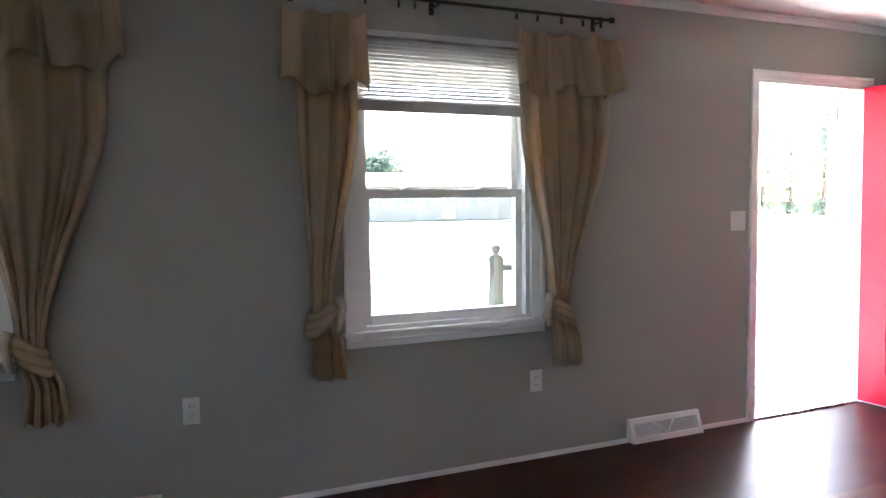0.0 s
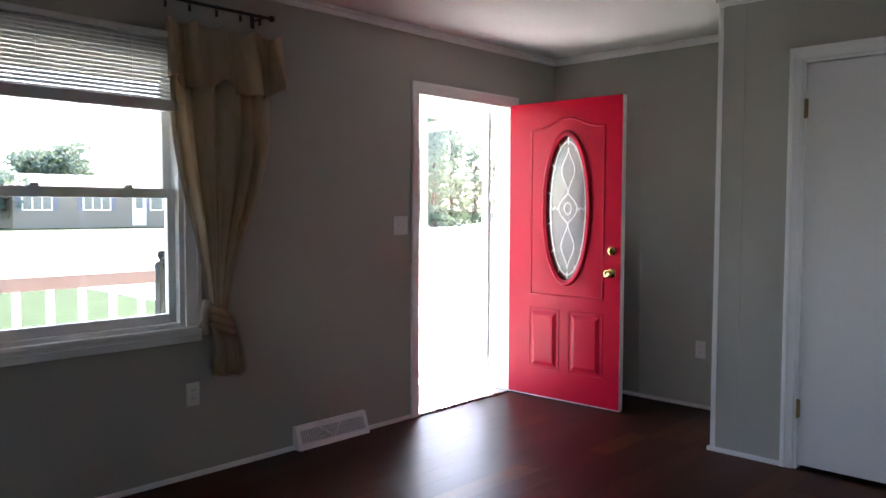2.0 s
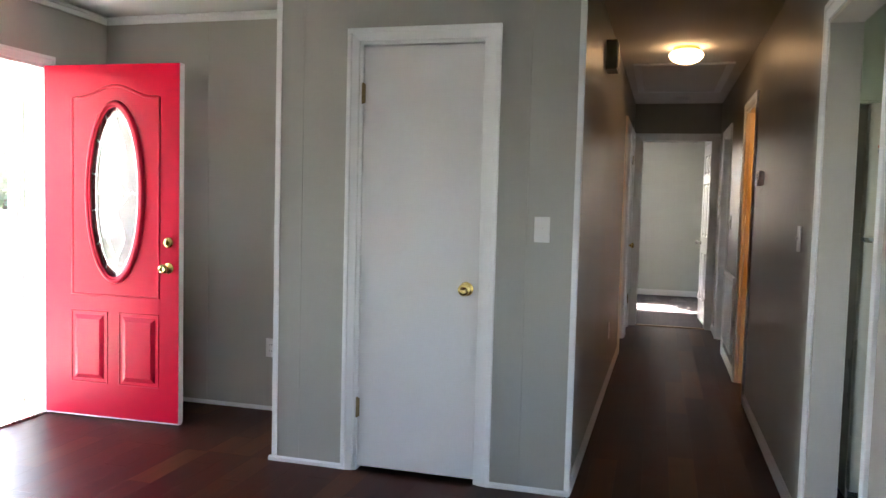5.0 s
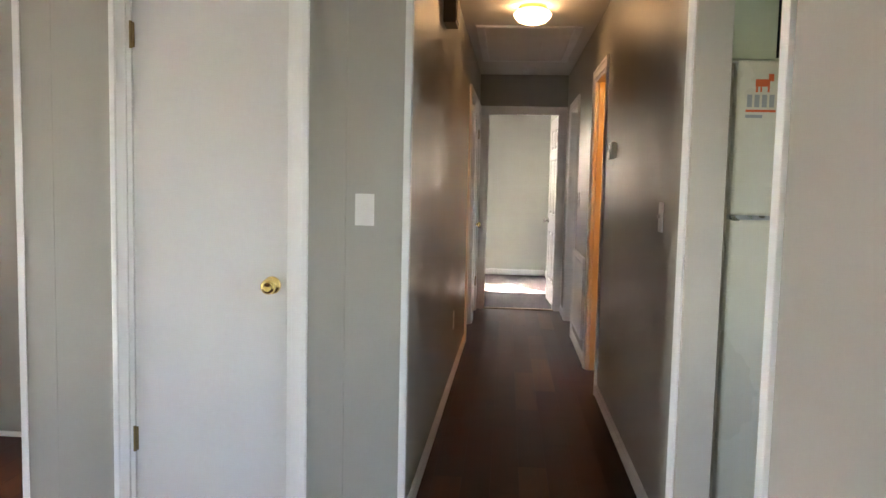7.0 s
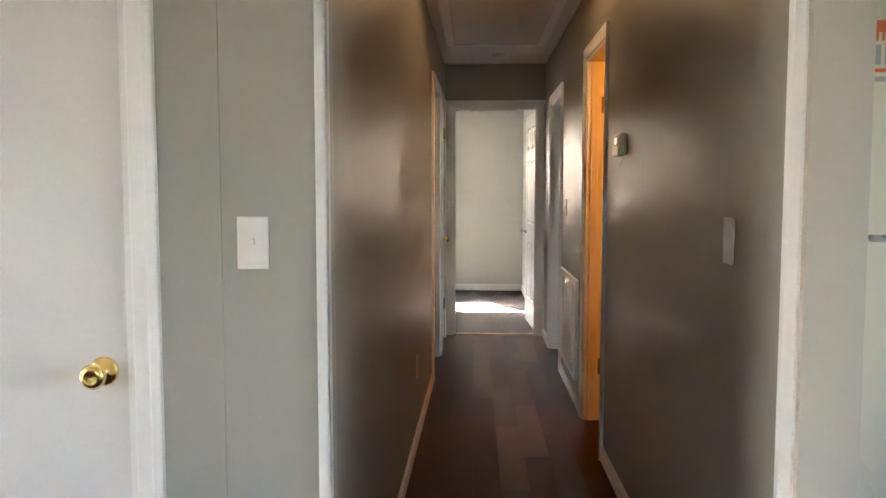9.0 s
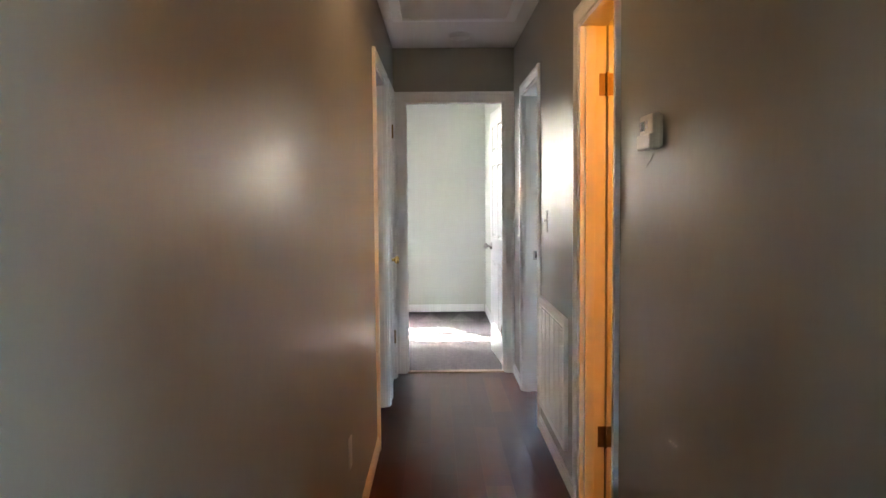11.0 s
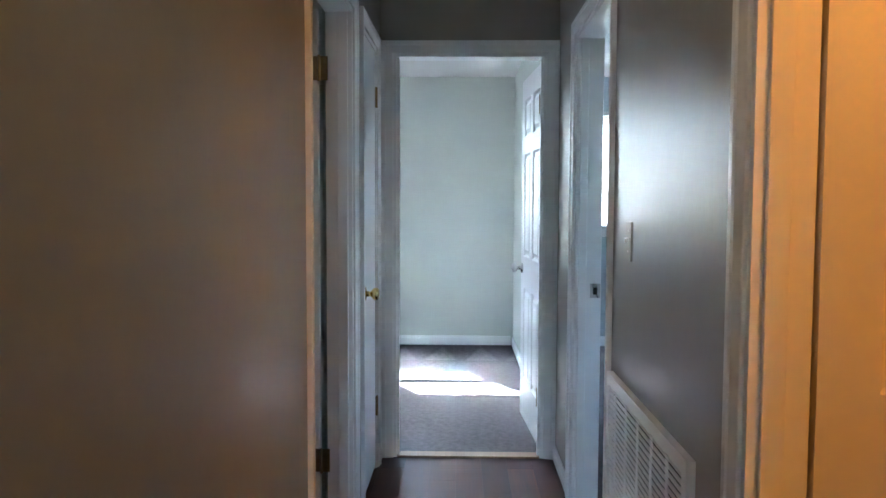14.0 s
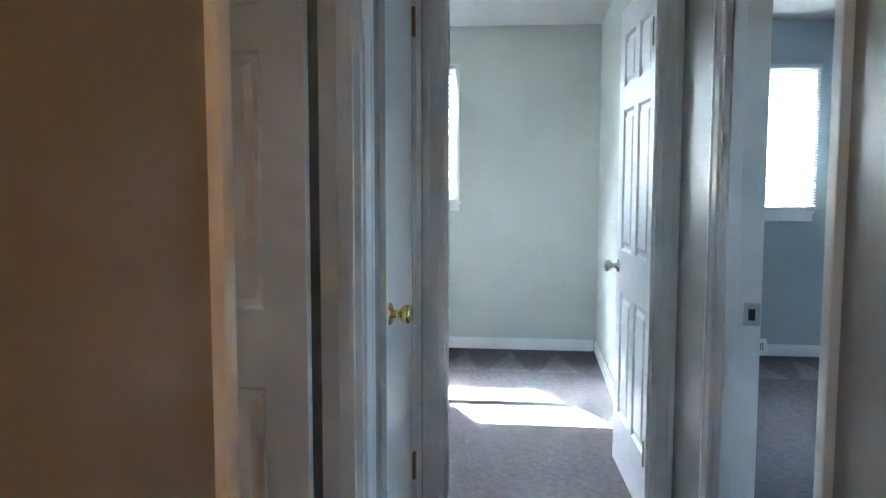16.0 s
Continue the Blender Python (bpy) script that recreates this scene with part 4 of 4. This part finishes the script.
# ---- plates, vents and wall fittings ----
def plate(name, m, label, category, kind_of, gangs=1, group="", cover=None):
    """A wall plate in local x across, z up, standing out towards -y, centred at its origin."""
    root = thing(name, label, category, m, group)
    w = 0.070 if gangs == 1 else 0.116
    b = bmesh.new()
    box(b, -w / 2, w / 2, -0.006, 0, -0.0575, 0.0575, 0.0025)
    part("cover_plate", b, cover or M_PLATE, root)
    for gi in range(gangs):
        x = (gi - (gangs - 1) / 2) * 0.046
        if kind_of == "switch":
            b = bmesh.new()
            box(b, x - 0.005, x + 0.005, -0.016, -0.005, -0.004, 0.010, 0.0015)
            part("toggle", b, M_PLATE, root)
        elif kind_of == "outlet":
            for z in (-0.02, 0.02):
                b = bmesh.new()
                box(b, x - 0.0165, x + 0.0165, -0.0085, -0.005, z - 0.0135, z + 0.0135, 0.002)
                so = part("socket", b, M_PLATE, root)
                b = bmesh.new()
                box(b, x - 0.008, x - 0.0055, -0.0090, -0.0084, z - 0.004, z + 0.005)
                box(b, x + 0.0055, x + 0.008, -0.0090, -0.0084, z - 0.004, z + 0.005)
                part("slots", b, M_DARK, so)
        for z in ((-0.030, 0.030) if kind_of == "switch" else (0.0,)):
            b = bmesh.new()
            lathe(b, [(0.003, 0), (0.003, 0.001), (0.0, 0.001)], Matrix.Translation((x, -0.0058, z)) @ pose(0, 0, 0, 90, 0, 0), 8)
            part("screw", b, M_PLATE, root)
    return root


plate("light_switch", pose(2.965, FY, 1.215), "white two-gang toggle switch plate beside the front door", "light switch", "switch", 2)
plate("outlet", pose(1.57, FY, 0.41), "white duplex wall outlet under the window", "wall outlet", "outlet", 1, "wall outlets")
plate("outlet", pose(-0.15, FY, 0.465), "white duplex wall outlet between the curtains", "wall outlet", "outlet", 1, "wall outlets")
plate("outlet", pose(NX, 1.90, 0.39, 0, 0, -90), "white duplex wall outlet behind the front door", "wall outlet", "outlet", 1, "wall outlets")
plate("light_switch", pose(PX, 0.130, 1.205, 0, 0, -90), "white toggle switch plate beside the closet door", "light switch", "switch")
plate("light_switch", pose(4.022, HR, 1.195, 0, 0, 180), "white toggle switch plate at the hall entrance", "light switch", "switch")
plate("light_switch", pose(7.435, HR, 1.203, 0, 0, 180), "grey painted-over switch plate with a white toggle above the grille", "light switch", "switch", cover=M_HALL)
plate("phone_jack", HALL_SKEW @ pose(6.08, HL, 0.40), "small white wall jack low in the hall", "wall jack", "blank")


def register(name, m, w, h, label, slats, chevron=True):
    """A baseboard register: sloped frame with louvres. Local x across, z up, out towards -y."""
    root = thing(name, label, "air vent", m, "floor vents")

    def lean(b):
        for v in b.verts:
            if v.co.y < -0.002:
                v.co.y -= 0.045 * (1 - v.co.z / h)
        return b
    b = bmesh.new()
    for p, q, lo, hi in cells(0, w, 0, h, [(0.025, w - 0.025, 0.028, h - 0.025)]):
        box(b, p, q, -0.022, 0, lo, hi)
    bmesh.ops.remove_doubles(b, verts=b.verts[:], dist=0.0002)
    part("frame", lean(b), M_TRIM, root)
    b = bmesh.new()
    box(b, 0.02, w - 0.02, -0.005, 0, 0.02, h - 0.02)
    part("backing", lean(b), M_GASKET, root)
    for k in range(slats):
        b = bmesh.new()
        x = 0.03 + (w - 0.06) * (k + 0.5) / slats
        box(b, x - 0.0022, x + 0.0022, -0.017, -0.006, 0.028, h - 0.025)
        part("louvre", lean(b), M_TRIM, root)
    if chevron:
        b = bmesh.new()
        c = w / 2
        tube(b, [(c - 0.095, -0.019, h - 0.026), (c, -0.019, 0.034), (c + 0.06, -0.019, h - 0.026)], 0.005, 6)
        part("damper_lever", lean(b), M_TRIM, root)
    return root


register("floor_vent", pose(2.158, FY, 0.004), 0.50, 0.124, "white metal baseboard register with a V-shaped damper", 30)
register("floor_vent", pose(-0.78, FY, 0.004), 0.50, 0.124, "white metal baseboard register under the curtain", 30)

register("floor_vent", pose(BX, -1.92, 0.02, 0, 0, -90), 0.30, 0.11, "white metal baseboard register on the side bedroom wall", 16, False)

# return air grille
gr = thing("return_air_grille", "large white louvred return air grille low on the hall wall", "air grille", pose(7.650, HR, 0.160, 0, 0, 180))
GW, GH = 0.875, 0.615
b = bmesh.new()
for p, q, lo, hi in cells(0, GW, 0, GH, [(0.035, GW - 0.035, 0.035, GH - 0.035)]):
    box(b, p, q, -0.020, 0, lo, hi)
part("frame", b, M_TRIM, gr)
b = bmesh.new()
box(b, 0.03, GW - 0.03, -0.003, 0, 0.03, GH - 0.03)
part("backing", b, M_DARK, gr)
sl = bmesh.new()
box(sl, 0.034, GW - 0.034, -0.0008, 0.0008, -0.0046, 0.0046)
sl_me = finish("slat", sl, M_TRIM)
for k in range(30):
    o = new("slat", sl_me)
    o.parent = gr
    o.matrix_basis = pose(0, -0.0155, 0.043 + (GH - 0.086) * k / 29, -28, 0, 0)
for x in [GW * (k + 1) / 6 for k in range(5)]:
    b = bmesh.new()
    box(b, x - 0.011, x + 0.011, -0.0215, -0.0195, 0.033, GH - 0.033)
    part("mullion", b, M_TRIM, gr)
b = bmesh.new()
lathe(b, [(0.006, 0), (0.006, 0.004), (0.0, 0.004)], Matrix.Translation((0.018, -0.019, 0.16)) @ pose(0, 0, 0, 90, 0, 0), 10)
part("screw", b, M_STEEL, gr)

# thermostat
th = thing("thermostat", "beige wall thermostat with a small grey display", "thermostat", pose(5.40, HR, 1.51, 0, 0, 180))
b = bmesh.new()
box(b, -0.058, 0.058, -0.008, 0, -0.042, 0.042, 0.003)
part("wall_plate", b, M_BEIGE, th)
b = bmesh.new()
box(b, -0.065, 0.065, -0.032, -0.007, -0.048, 0.048, 0.009)
body = part("body", b, M_BEIGE, th)
b = bmesh.new()
box(b, -0.052, -0.008, -0.0335, -0.031, 0.004, 0.030)
part("display", b, M_LCD, body, "dark grey display")
b = bmesh.new()
box(b, -0.066, 0.066, -0.040, -0.028, -0.049, -0.006, 0.006)
part("cover", b, M_BEIGE, body)
for k in range(2):
    b = bmesh.new()
    box(b, 0.008, 0.020, -0.0345, -0.031, 0.008 + 0.013 * k, 0.016 + 0.013 * k, 0.001)
    part("button", b, M_PLATE, body)
b = bmesh.new()
tube(b, [(-0.02, -0.0025, -0.055), (-0.045, -0.0025, -0.072), (-0.075, -0.0025, -0.085), (-0.10, -0.0025, -0.09)], 0.0009, 5)
part("wire", b, M_HALL, th, "thin painted-over wire on the wall")

# door chime
ch = thing("door_chime", "brown wooden door chime box high on the hall wall", "door chime", HALL_SKEW @ pose(5.02, HL, 2.21))
b = bmesh.new()
box(b, -0.09, 0.09, -0.065, 0, -0.095, 0.075, 0.004)
part("housing", b, M_WOODBOX, ch)
b = bmesh.new()
box(b, -0.075, 0.075, -0.070, -0.063, -0.08, 0.06, 0.003)
part("grille", b, M_WOODBOX, ch)

# smoke detector
sd = thing("smoke_detector", "round white ceiling smoke detector", "smoke detector", pose(8.62, -0.56, CZ, 180))
b = bmesh.new()
lathe(b, [(0.072, 0), (0.072, 0.012), (0.066, 0.028), (0.045, 0.036), (0, 0.036)], None, 28)
part("body", b, M_PLATE, sd, smooth=False)
b = bmesh.new()
lathe(b, [(0.048, 0.030), (0.050, 0.034), (0.030, 0.040), (0, 0.040)], None, 24)
part("cap", b, M_PLATE, sd)

# hall lamp
hl = thing("ceiling_lamp", "lit flush ceiling lamp with an opal glass bowl", "ceiling lamp", pose(6.02, -0.512, CZ, 180))
b = bmesh.new()
lathe(b, [(0.085, 0), (0.09, 0.006), (0.088, 0.022), (0.08, 0.026), (0.0, 0.026)], None, 32)
part("rim", b, M_BRASS, hl, "brass rim", smooth=True)
b = bmesh.new()
lathe(b, [(0.078, 0.026), (0.105, 0.034), (0.118, 0.052), (0.112, 0.075), (0.088, 0.098), (0.05, 0.112), (0.0, 0.117)], None, 36)
part("bowl", b, M_LAMP, hl, "glowing opal glass bowl", smooth=True)

# attic hatch
at = thing("attic_hatch", "white attic access panel framed in the hall ceiling", "attic hatch", pose(0, 0, 0), kind="structure")
b = bmesh.new()
box(b, 6.68, 8.12, -0.83, -0.19, CZ - 0.008, CZ - 0.0005, 0.002)
part("panel", b, M_CEIL, at)
for a0, a1, c0, c1 in ((6.62, 8.18, -0.89, -0.83), (6.62, 8.18, -0.19, -0.13), (6.62, 6.68, -0.83, -0.19), (8.12, 8.18, -0.83, -0.19)):
    b = bmesh.new()
    box(b, a0, a1, c0, c1, CZ - 0.016, CZ, 0.004)
    part("frame_board", b, M_TRIM, at)
b = bmesh.new()
tube(b, [(7.15, -0.62, CZ - 0.008), (7.15, -0.62, CZ - 0.09)], 0.002, 5)
part("pull_cord", b, M_TRIM, at)

# ---- kitchen ----
fx0, fx1, fy1 = 4.01, 4.70, -1.232
fr = thing("refrigerator", "white top-freezer refrigerator with an orange sticker", "refrigerator", pose(0, 0, 0))
b = bmesh.new()
box(b, fx0 + 0.06, fx1, fy1 - 0.74, fy1 + 0.0, 0.03, 1.792, 0.006)
part("cabinet", b, M_FRIDGE, fr)
for z0, z1, nm in ((0.08, 1.195, "fridge_door"), (1.21, 1.792, "freezer_door")):
    b = bmesh.new()
    box(b, fx0 - 0.005, fx0 + 0.055, fy1 - 0.74, fy1 + 0.0, z0, z1, 0.012)
    d = part(nm, b, M_FRIDGE, fr)
    b = bmesh.new()
    box(b, fx0 + 0.05, fx0 + 0.062, fy1 - 0.73, fy1 - 0.01, z0 + 0.01, z1 - 0.01)
    part("gasket", b, M_GASKET, d)
b = bmesh.new()
box(b, fx0 + 0.0, fx0 + 0.05, fy1 - 0.74, fy1 - 0.002, 1.194, 1.211)
part("trim_strip", b, M_STEEL, fr, "chrome strip between the doors")
b = bmesh.new()
box(b, fx0 - 0.012, fx0 + 0.03, fy1 - 0.035, fy1 - 0.004, 1.190, 1.206, 0.002)
part("door_hinge", b, M_STEEL, fr)
b = bmesh.new()
box(b, fx0 + 0.06, fx0 + 0.07, fy1 - 0.73, fy1 - 0.01, 0.0, 0.08)
part("kick_plate", b, M_GASKET, fr)
stk = bmesh.new()
sx = fx0 - 0.0065
box(stk, sx, sx + 0.001, fy1 - 0.120, fy1 - 0.068, 1.695, 1.722)
box(stk, sx, sx + 0.001, fy1 - 0.134, fy1 - 0.115, 1.715, 1.742)
box(stk, sx, sx + 0.001, fy1 - 0.078, fy1 - 0.070, 1.674, 1.697)
box(stk, sx, sx + 0.001, fy1 - 0.092, fy1 - 0.086, 1.674, 1.697)
box(stk, sx, sx + 0.001, fy1 - 0.120, fy1 - 0.113, 1.674, 1.697)
part("sticker", stk, M_ORANGE, fr, "orange printed sticker shape")
stk = bmesh.new()
box(stk, sx, sx + 0.001, fy1 - 0.146, fy1 - 0.036, 1.600, 1.609)
part("sticker_bar", stk, M_ORANGE, fr, "orange printed bar")
stk = bmesh.new()
for k in range(4):
    box(stk, sx, sx + 0.001, fy1 - 0.058 - 0.027 * k, fy1 - 0.040 - 0.027 * k, 1.618, 1.665)
box(stk, sx, sx + 0.001, fy1 - 0.098, fy1 - 0.036, 1.578, 1.590)
part("sticker_print", stk, M_INK, fr, "grey printed bars")
cab = thing("kitchen_cabinet", "pale yellow-green upper cabinet above the refrigerator", "kitchen cabinet", pose(0, 0, 0))
b = bmesh.new()
box(b, 4.12, 4.71, -2.05, -1.14, 1.80, 2.42, 0.003)
part("carcass", b, M_KIT, cab)
for y0, y1 in ((-1.40, -1.145), (-1.87, -1.415)):
    b = bmesh.new()
    box(b, 4.098, 4.119, y0, y1, 1.81, 2.41, 0.004)
    part("door", b, M_KIT, cab)
bm = bmesh.new()
box(bm, 4.1185, 4.1195, -1.42, -1.395, 1.82, 2.40)
part("shadow_gap", bm, M_DARK, cab)

# ---- outside ----
bm = bmesh.new()
box(bm, -400, 400, -400, 400, -1.0, -0.62)
solid("ground", bm, M_GRASS, "mown pale green lawn in sun", "lawn")
# pale gravel widened past the road to stand in for glare on the lawn
bm = bmesh.new()
box(bm, -120, 160, 19.0, 66.0, -0.64, -0.60)
box(bm, 7.2, 160, 6.0, 19.0, -0.64, -0.60)
solid("road", bm, M_ROAD, "pale gravel road and drive, spread over the far lawn for its glare", "road")
bm = bmesh.new()
box(bm, -1.5, 5.2, FY + 0.145, 5.05, -0.62, -0.02)
solid("porch_floor", bm, M_CONC, "pale painted porch floor", "porch")
bm = bmesh.new()
box(bm, -3.4, 6.2, FY + 0.145, 4.98, 2.52, 2.70)
box(bm, -3.4, 6.2, 4.92, 4.98, 2.20, 2.52)
solid("porch_roof", bm, M_SIDING, "white porch ceiling and roof edge", "porch roof")
rail = thing("porch_railing", "white porch railing with square balusters", "railing", pose(0, 0, 0))
for x0, x1 in ((-1.4, 2.30), ):
    for z, h in ((0.78, 0.09), (0.06, 0.06)):
        b = bmesh.new()
        box(b, x0, x1, 4.94, 5.0, z, z + h, 0.006)
        part("rail", b, M_RAIL if z > 0.5 else M_SIDING, rail)
    bal = bmesh.new()
    box(bal, -0.02, 0.02, -0.02, 0.02, 0.12, 0.78)
    bal_me = finish("baluster", bal, M_SIDING)
    for k in range(18):
        o = new("baluster", bal_me)
        o.parent = rail
        o.matrix_basis = pose(x0 + 0.12 + 0.205 * k, 4.97, 0)
post = thing("porch_post", "weathered grey newel post with a ball finial", "post", pose(2.37, 4.97, -0.02))
b = bmesh.new()
box(b, -0.045, 0.045, -0.045, 0.045, 0, 0.93, 0.005)
part("shaft", b, M_GREYWOOD, post)
b = bmesh.new()
lathe(b, [(0.05, 0.93), (0.05, 0.945), (0.025, 0.955), (0.03, 0.97), (0.042, 0.995), (0.03, 1.025), (0.0, 1.03)], None, 14)
part("finial", b, M_GREYWOOD, post, smooth=True)
b = bmesh.new()
box(b, 0.045, 0.26, -0.03, 0.03, 0.82, 0.87, 0.004)
box(b, 0.20, 0.26, -0.03, 0.03, 0.0, 0.82, 0.004)
part("side_rail", b, M_GREYWOOD, post)


def house(m, w, d, h, label):
    root = thing("house", label, "house", m)
    b = bmesh.new()
    box(b, 0, w, 0, d, -0.6, h)
    part("wall", b, M_BRICK, root)
    b = bmesh.new()
    pts = [(-0.5, -0.6, h), (w + 0.5, -0.6, h), (w + 0.5, d + 0.6, h), (-0.5, d + 0.6, h), (-0.5, d / 2, h + 1.5), (w + 0.5, d / 2, h + 1.5)]
    v = [b.verts.new(p) for p in pts]
    for q in ((0, 1, 5, 4), (2, 3, 4, 5), (0, 4, 3), (1, 2, 5), (0, 3, 2, 1)):
        b.faces.new([v[i] for i in q])
    part("roof", b, M_ROOF, root)
    for x, ww in ((0.7, 2.5), (5.8, 2.5), (12.0, 1.3), (14.3, 1.3), (18.5, 2.4)):
        b = bmesh.new()
        box(b, x, x + ww, -0.06, 0.0, 1.0, 2.4)
        wi = part("window", b, M_SIDING, root)
        n = 3 if ww > 2 else 1
        for k in range(n):
            b = bmesh.new()
            box(b, x + 0.1 + (ww - 0.1) / n * k, x + (ww - 0.1) / n * (k + 1), -0.075, -0.055, 1.1, 2.3)
            part("pane", b, M_LCD, wi)
        for s0 in (x - 0.5, x + ww + 0.05):
            b = bmesh.new()
            box(b, s0, s0 + 0.45, -0.05, 0.0, 0.97, 2.43)
            part("shutter", b, M_SHUT, root)
    b = bmesh.new()
    box(b, 10.3, 11.6, -0.08, 0.0, -0.4, 2.5)
    dr = part("door", b, M_SIDING, root)
    b = bmesh.new()
    box(b, 10.6, 11.3, -0.1, -0.07, 1.2, 2.2)
    part("pane", b, M_LCD, dr)
    return root


house(pose(23.0, 73.0, 0.0, 0, 0, -4), 24, 9, 2.9, "low brown brick house with shuttered windows across the lawn")


def tree(m, h, label, crown, pine=False, seed=1):
    rnd = random.Random(seed)
    root = thing("tree", label, "tree", m, "trees")
    b = bmesh.new()
    n = 8
    line = [(0.15 * math.sin(i * 1.3 + seed), 0.12 * math.cos(i * 0.9 + seed), h * (0.95 if pine else 0.6) * i / n) for i in range(n + 1)]
    tube(b, line, 0.022 * h + 0.05, 8, False, 0.03)
    limbs = []
    for k in range(26 if pine else 14):
        z = h * (0.02 + 0.94 * k / 26) if pine else h * (0.25 + 0.3 * k / 14)
        a = rnd.uniform(0, math.tau)
        ln = crown * (1.15 - 0.75 * (z / h)) * rnd.uniform(0.6, 1.1) if pine else crown * rnd.uniform(0.5, 1.0)
        tip = (ln * math.cos(a), ln * math.sin(a), z + (0.12 * ln if pine else 0.6 * ln))
        tube(b, [(0, 0, z), tip], 0.05, 5, False, 0.015)
        limbs.append(tip)
    part("trunk", b, M_BARK, root)
    b = bmesh.new()
    for tip in limbs:
        for k in range(10 if pine else 90):
            spread = 0.55 if pine else 0.42 * crown
            t = rnd.uniform(0.45, 1.05) if pine else 1.0
            c = Vector((tip[0] * t, tip[1] * t, tip[2])) + Vector((rnd.gauss(0, spread), rnd.gauss(0, spread), rnd.gauss(0, spread * 0.55)))
            s = rnd.uniform(0.35, 0.70) if pine else rnd.uniform(0.35, 0.7)
            for q in range(5):
                d = Vector((rnd.gauss(0, 1), rnd.gauss(0, 1), rnd.gauss(0, 0.7))).normalized()
                e = d.orthogonal().normalized() * s * 0.5
                p = c + d * s * 0.4
                b.faces.new([b.verts.new(p + d * s), b.verts.new(p + e), b.verts.new(p - e)])
    part("crown", b, M_LEAF, root)
    return root


tree(pose(35.0, 98.0, -0.62), 12.5, "broad green tree behind the brick house", 3.2, False, 3)
tree(pose(19.5, 75.0, -0.62), 5.5, "low green tree beside the brick house", 3.0, False, 8)
for k, (x, y, h) in enumerate(((49, 63, 18), (52, 60, 19), (54.5, 67, 21), (57, 55, 21), (62, 61, 19), (67, 64, 20), (60, 66, 17), (65, 60, 20), (69, 70, 18), (72, 58, 22), (76, 66, 18), (81, 62, 20), (88, 70, 21))):
    tree(pose(x, y, -0.62), h * 0.60, "tall thin pine at the edge of the lawn", 1.9, True, 20 + k)

# ---- floor planks ----
PW, PL = 0.127, 0.92
planks = {}


def plank(x0, x1, y0, y1):
    w, ln = round(y1 - y0, 3), round(x1 - x0, 3)
    if (w, ln) not in planks:
        b = bmesh.new()
        c = 0.0005
        lo = [b.verts.new(p) for p in ((0, 0, -0.012), (ln, 0, -0.012), (ln, w, -0.012), (0, w, -0.012))]
        mid = [b.verts.new(p) for p in ((0, 0, -c), (ln, 0, -c), (ln, w, -c), (0, w, -c))]
        top = [b.verts.new(p) for p in ((c, c, 0), (ln - c, c, 0), (ln - c, w - c, 0), (c, w - c, 0))]
        b.faces.new(top)
        for p, q in ((lo, mid), (mid, top)):
            for i in range(4):
                b.faces.new((p[i], p[(i + 1) % 4], q[(i + 1) % 4], q[i]))
        planks[(w, ln)] = finish("plank", b, M_FLOOR)
    o = new("plank", planks[(w, ln)])
    o.parent = subfloor
    o.matrix_basis = pose(x0, y0, 0)


def lay(xa, xb, ya, yb):
    row = 0
    y = ya
    while y < yb - 0.01:
        y1 = min(y + PW, yb)
        x = xa - (0.0, 0.33, 0.65, 0.17, 0.5)[row % 5]
        while x < xb - 0.01:
            p, q = max(x, xa), min(x + PL, xb)
            if q - p > 0.02:
                plank(round(p, 3), round(q, 3), round(y, 3), round(y1, 3))
            x += PL
        y = y1
        row += 1


lay(-1.6, PX, HR, FY)
lay(PX, NX, 1.45, FY)
lay(PX, EX, HR, HL)
for y0, y1, x0, x1 in ((HR - 0.115, HR, 2.765, 3.60), (HR - 0.12, HR, 5.872, 6.515), (HL - 0.04, HL + 0.1, 7.36, 8.17), (HR - 0.12, HR, 7.74, 8.53)):
    plank(x0, x1, y0, y1)
b = bmesh.new()
for x0, x1, y0, y1 in ((BACK, -1.6, HR, FY), (BACK, 4.72, -4.3, HR - 0.12), (5.3, 7.35, -3.0, HR - 0.12), (6.3, EX, HL + 0.1, FY)):
    box(b, x0, x1, y0, y1, -0.012, -0.001)
part("far_boards", b, M_FLOOR, subfloor)
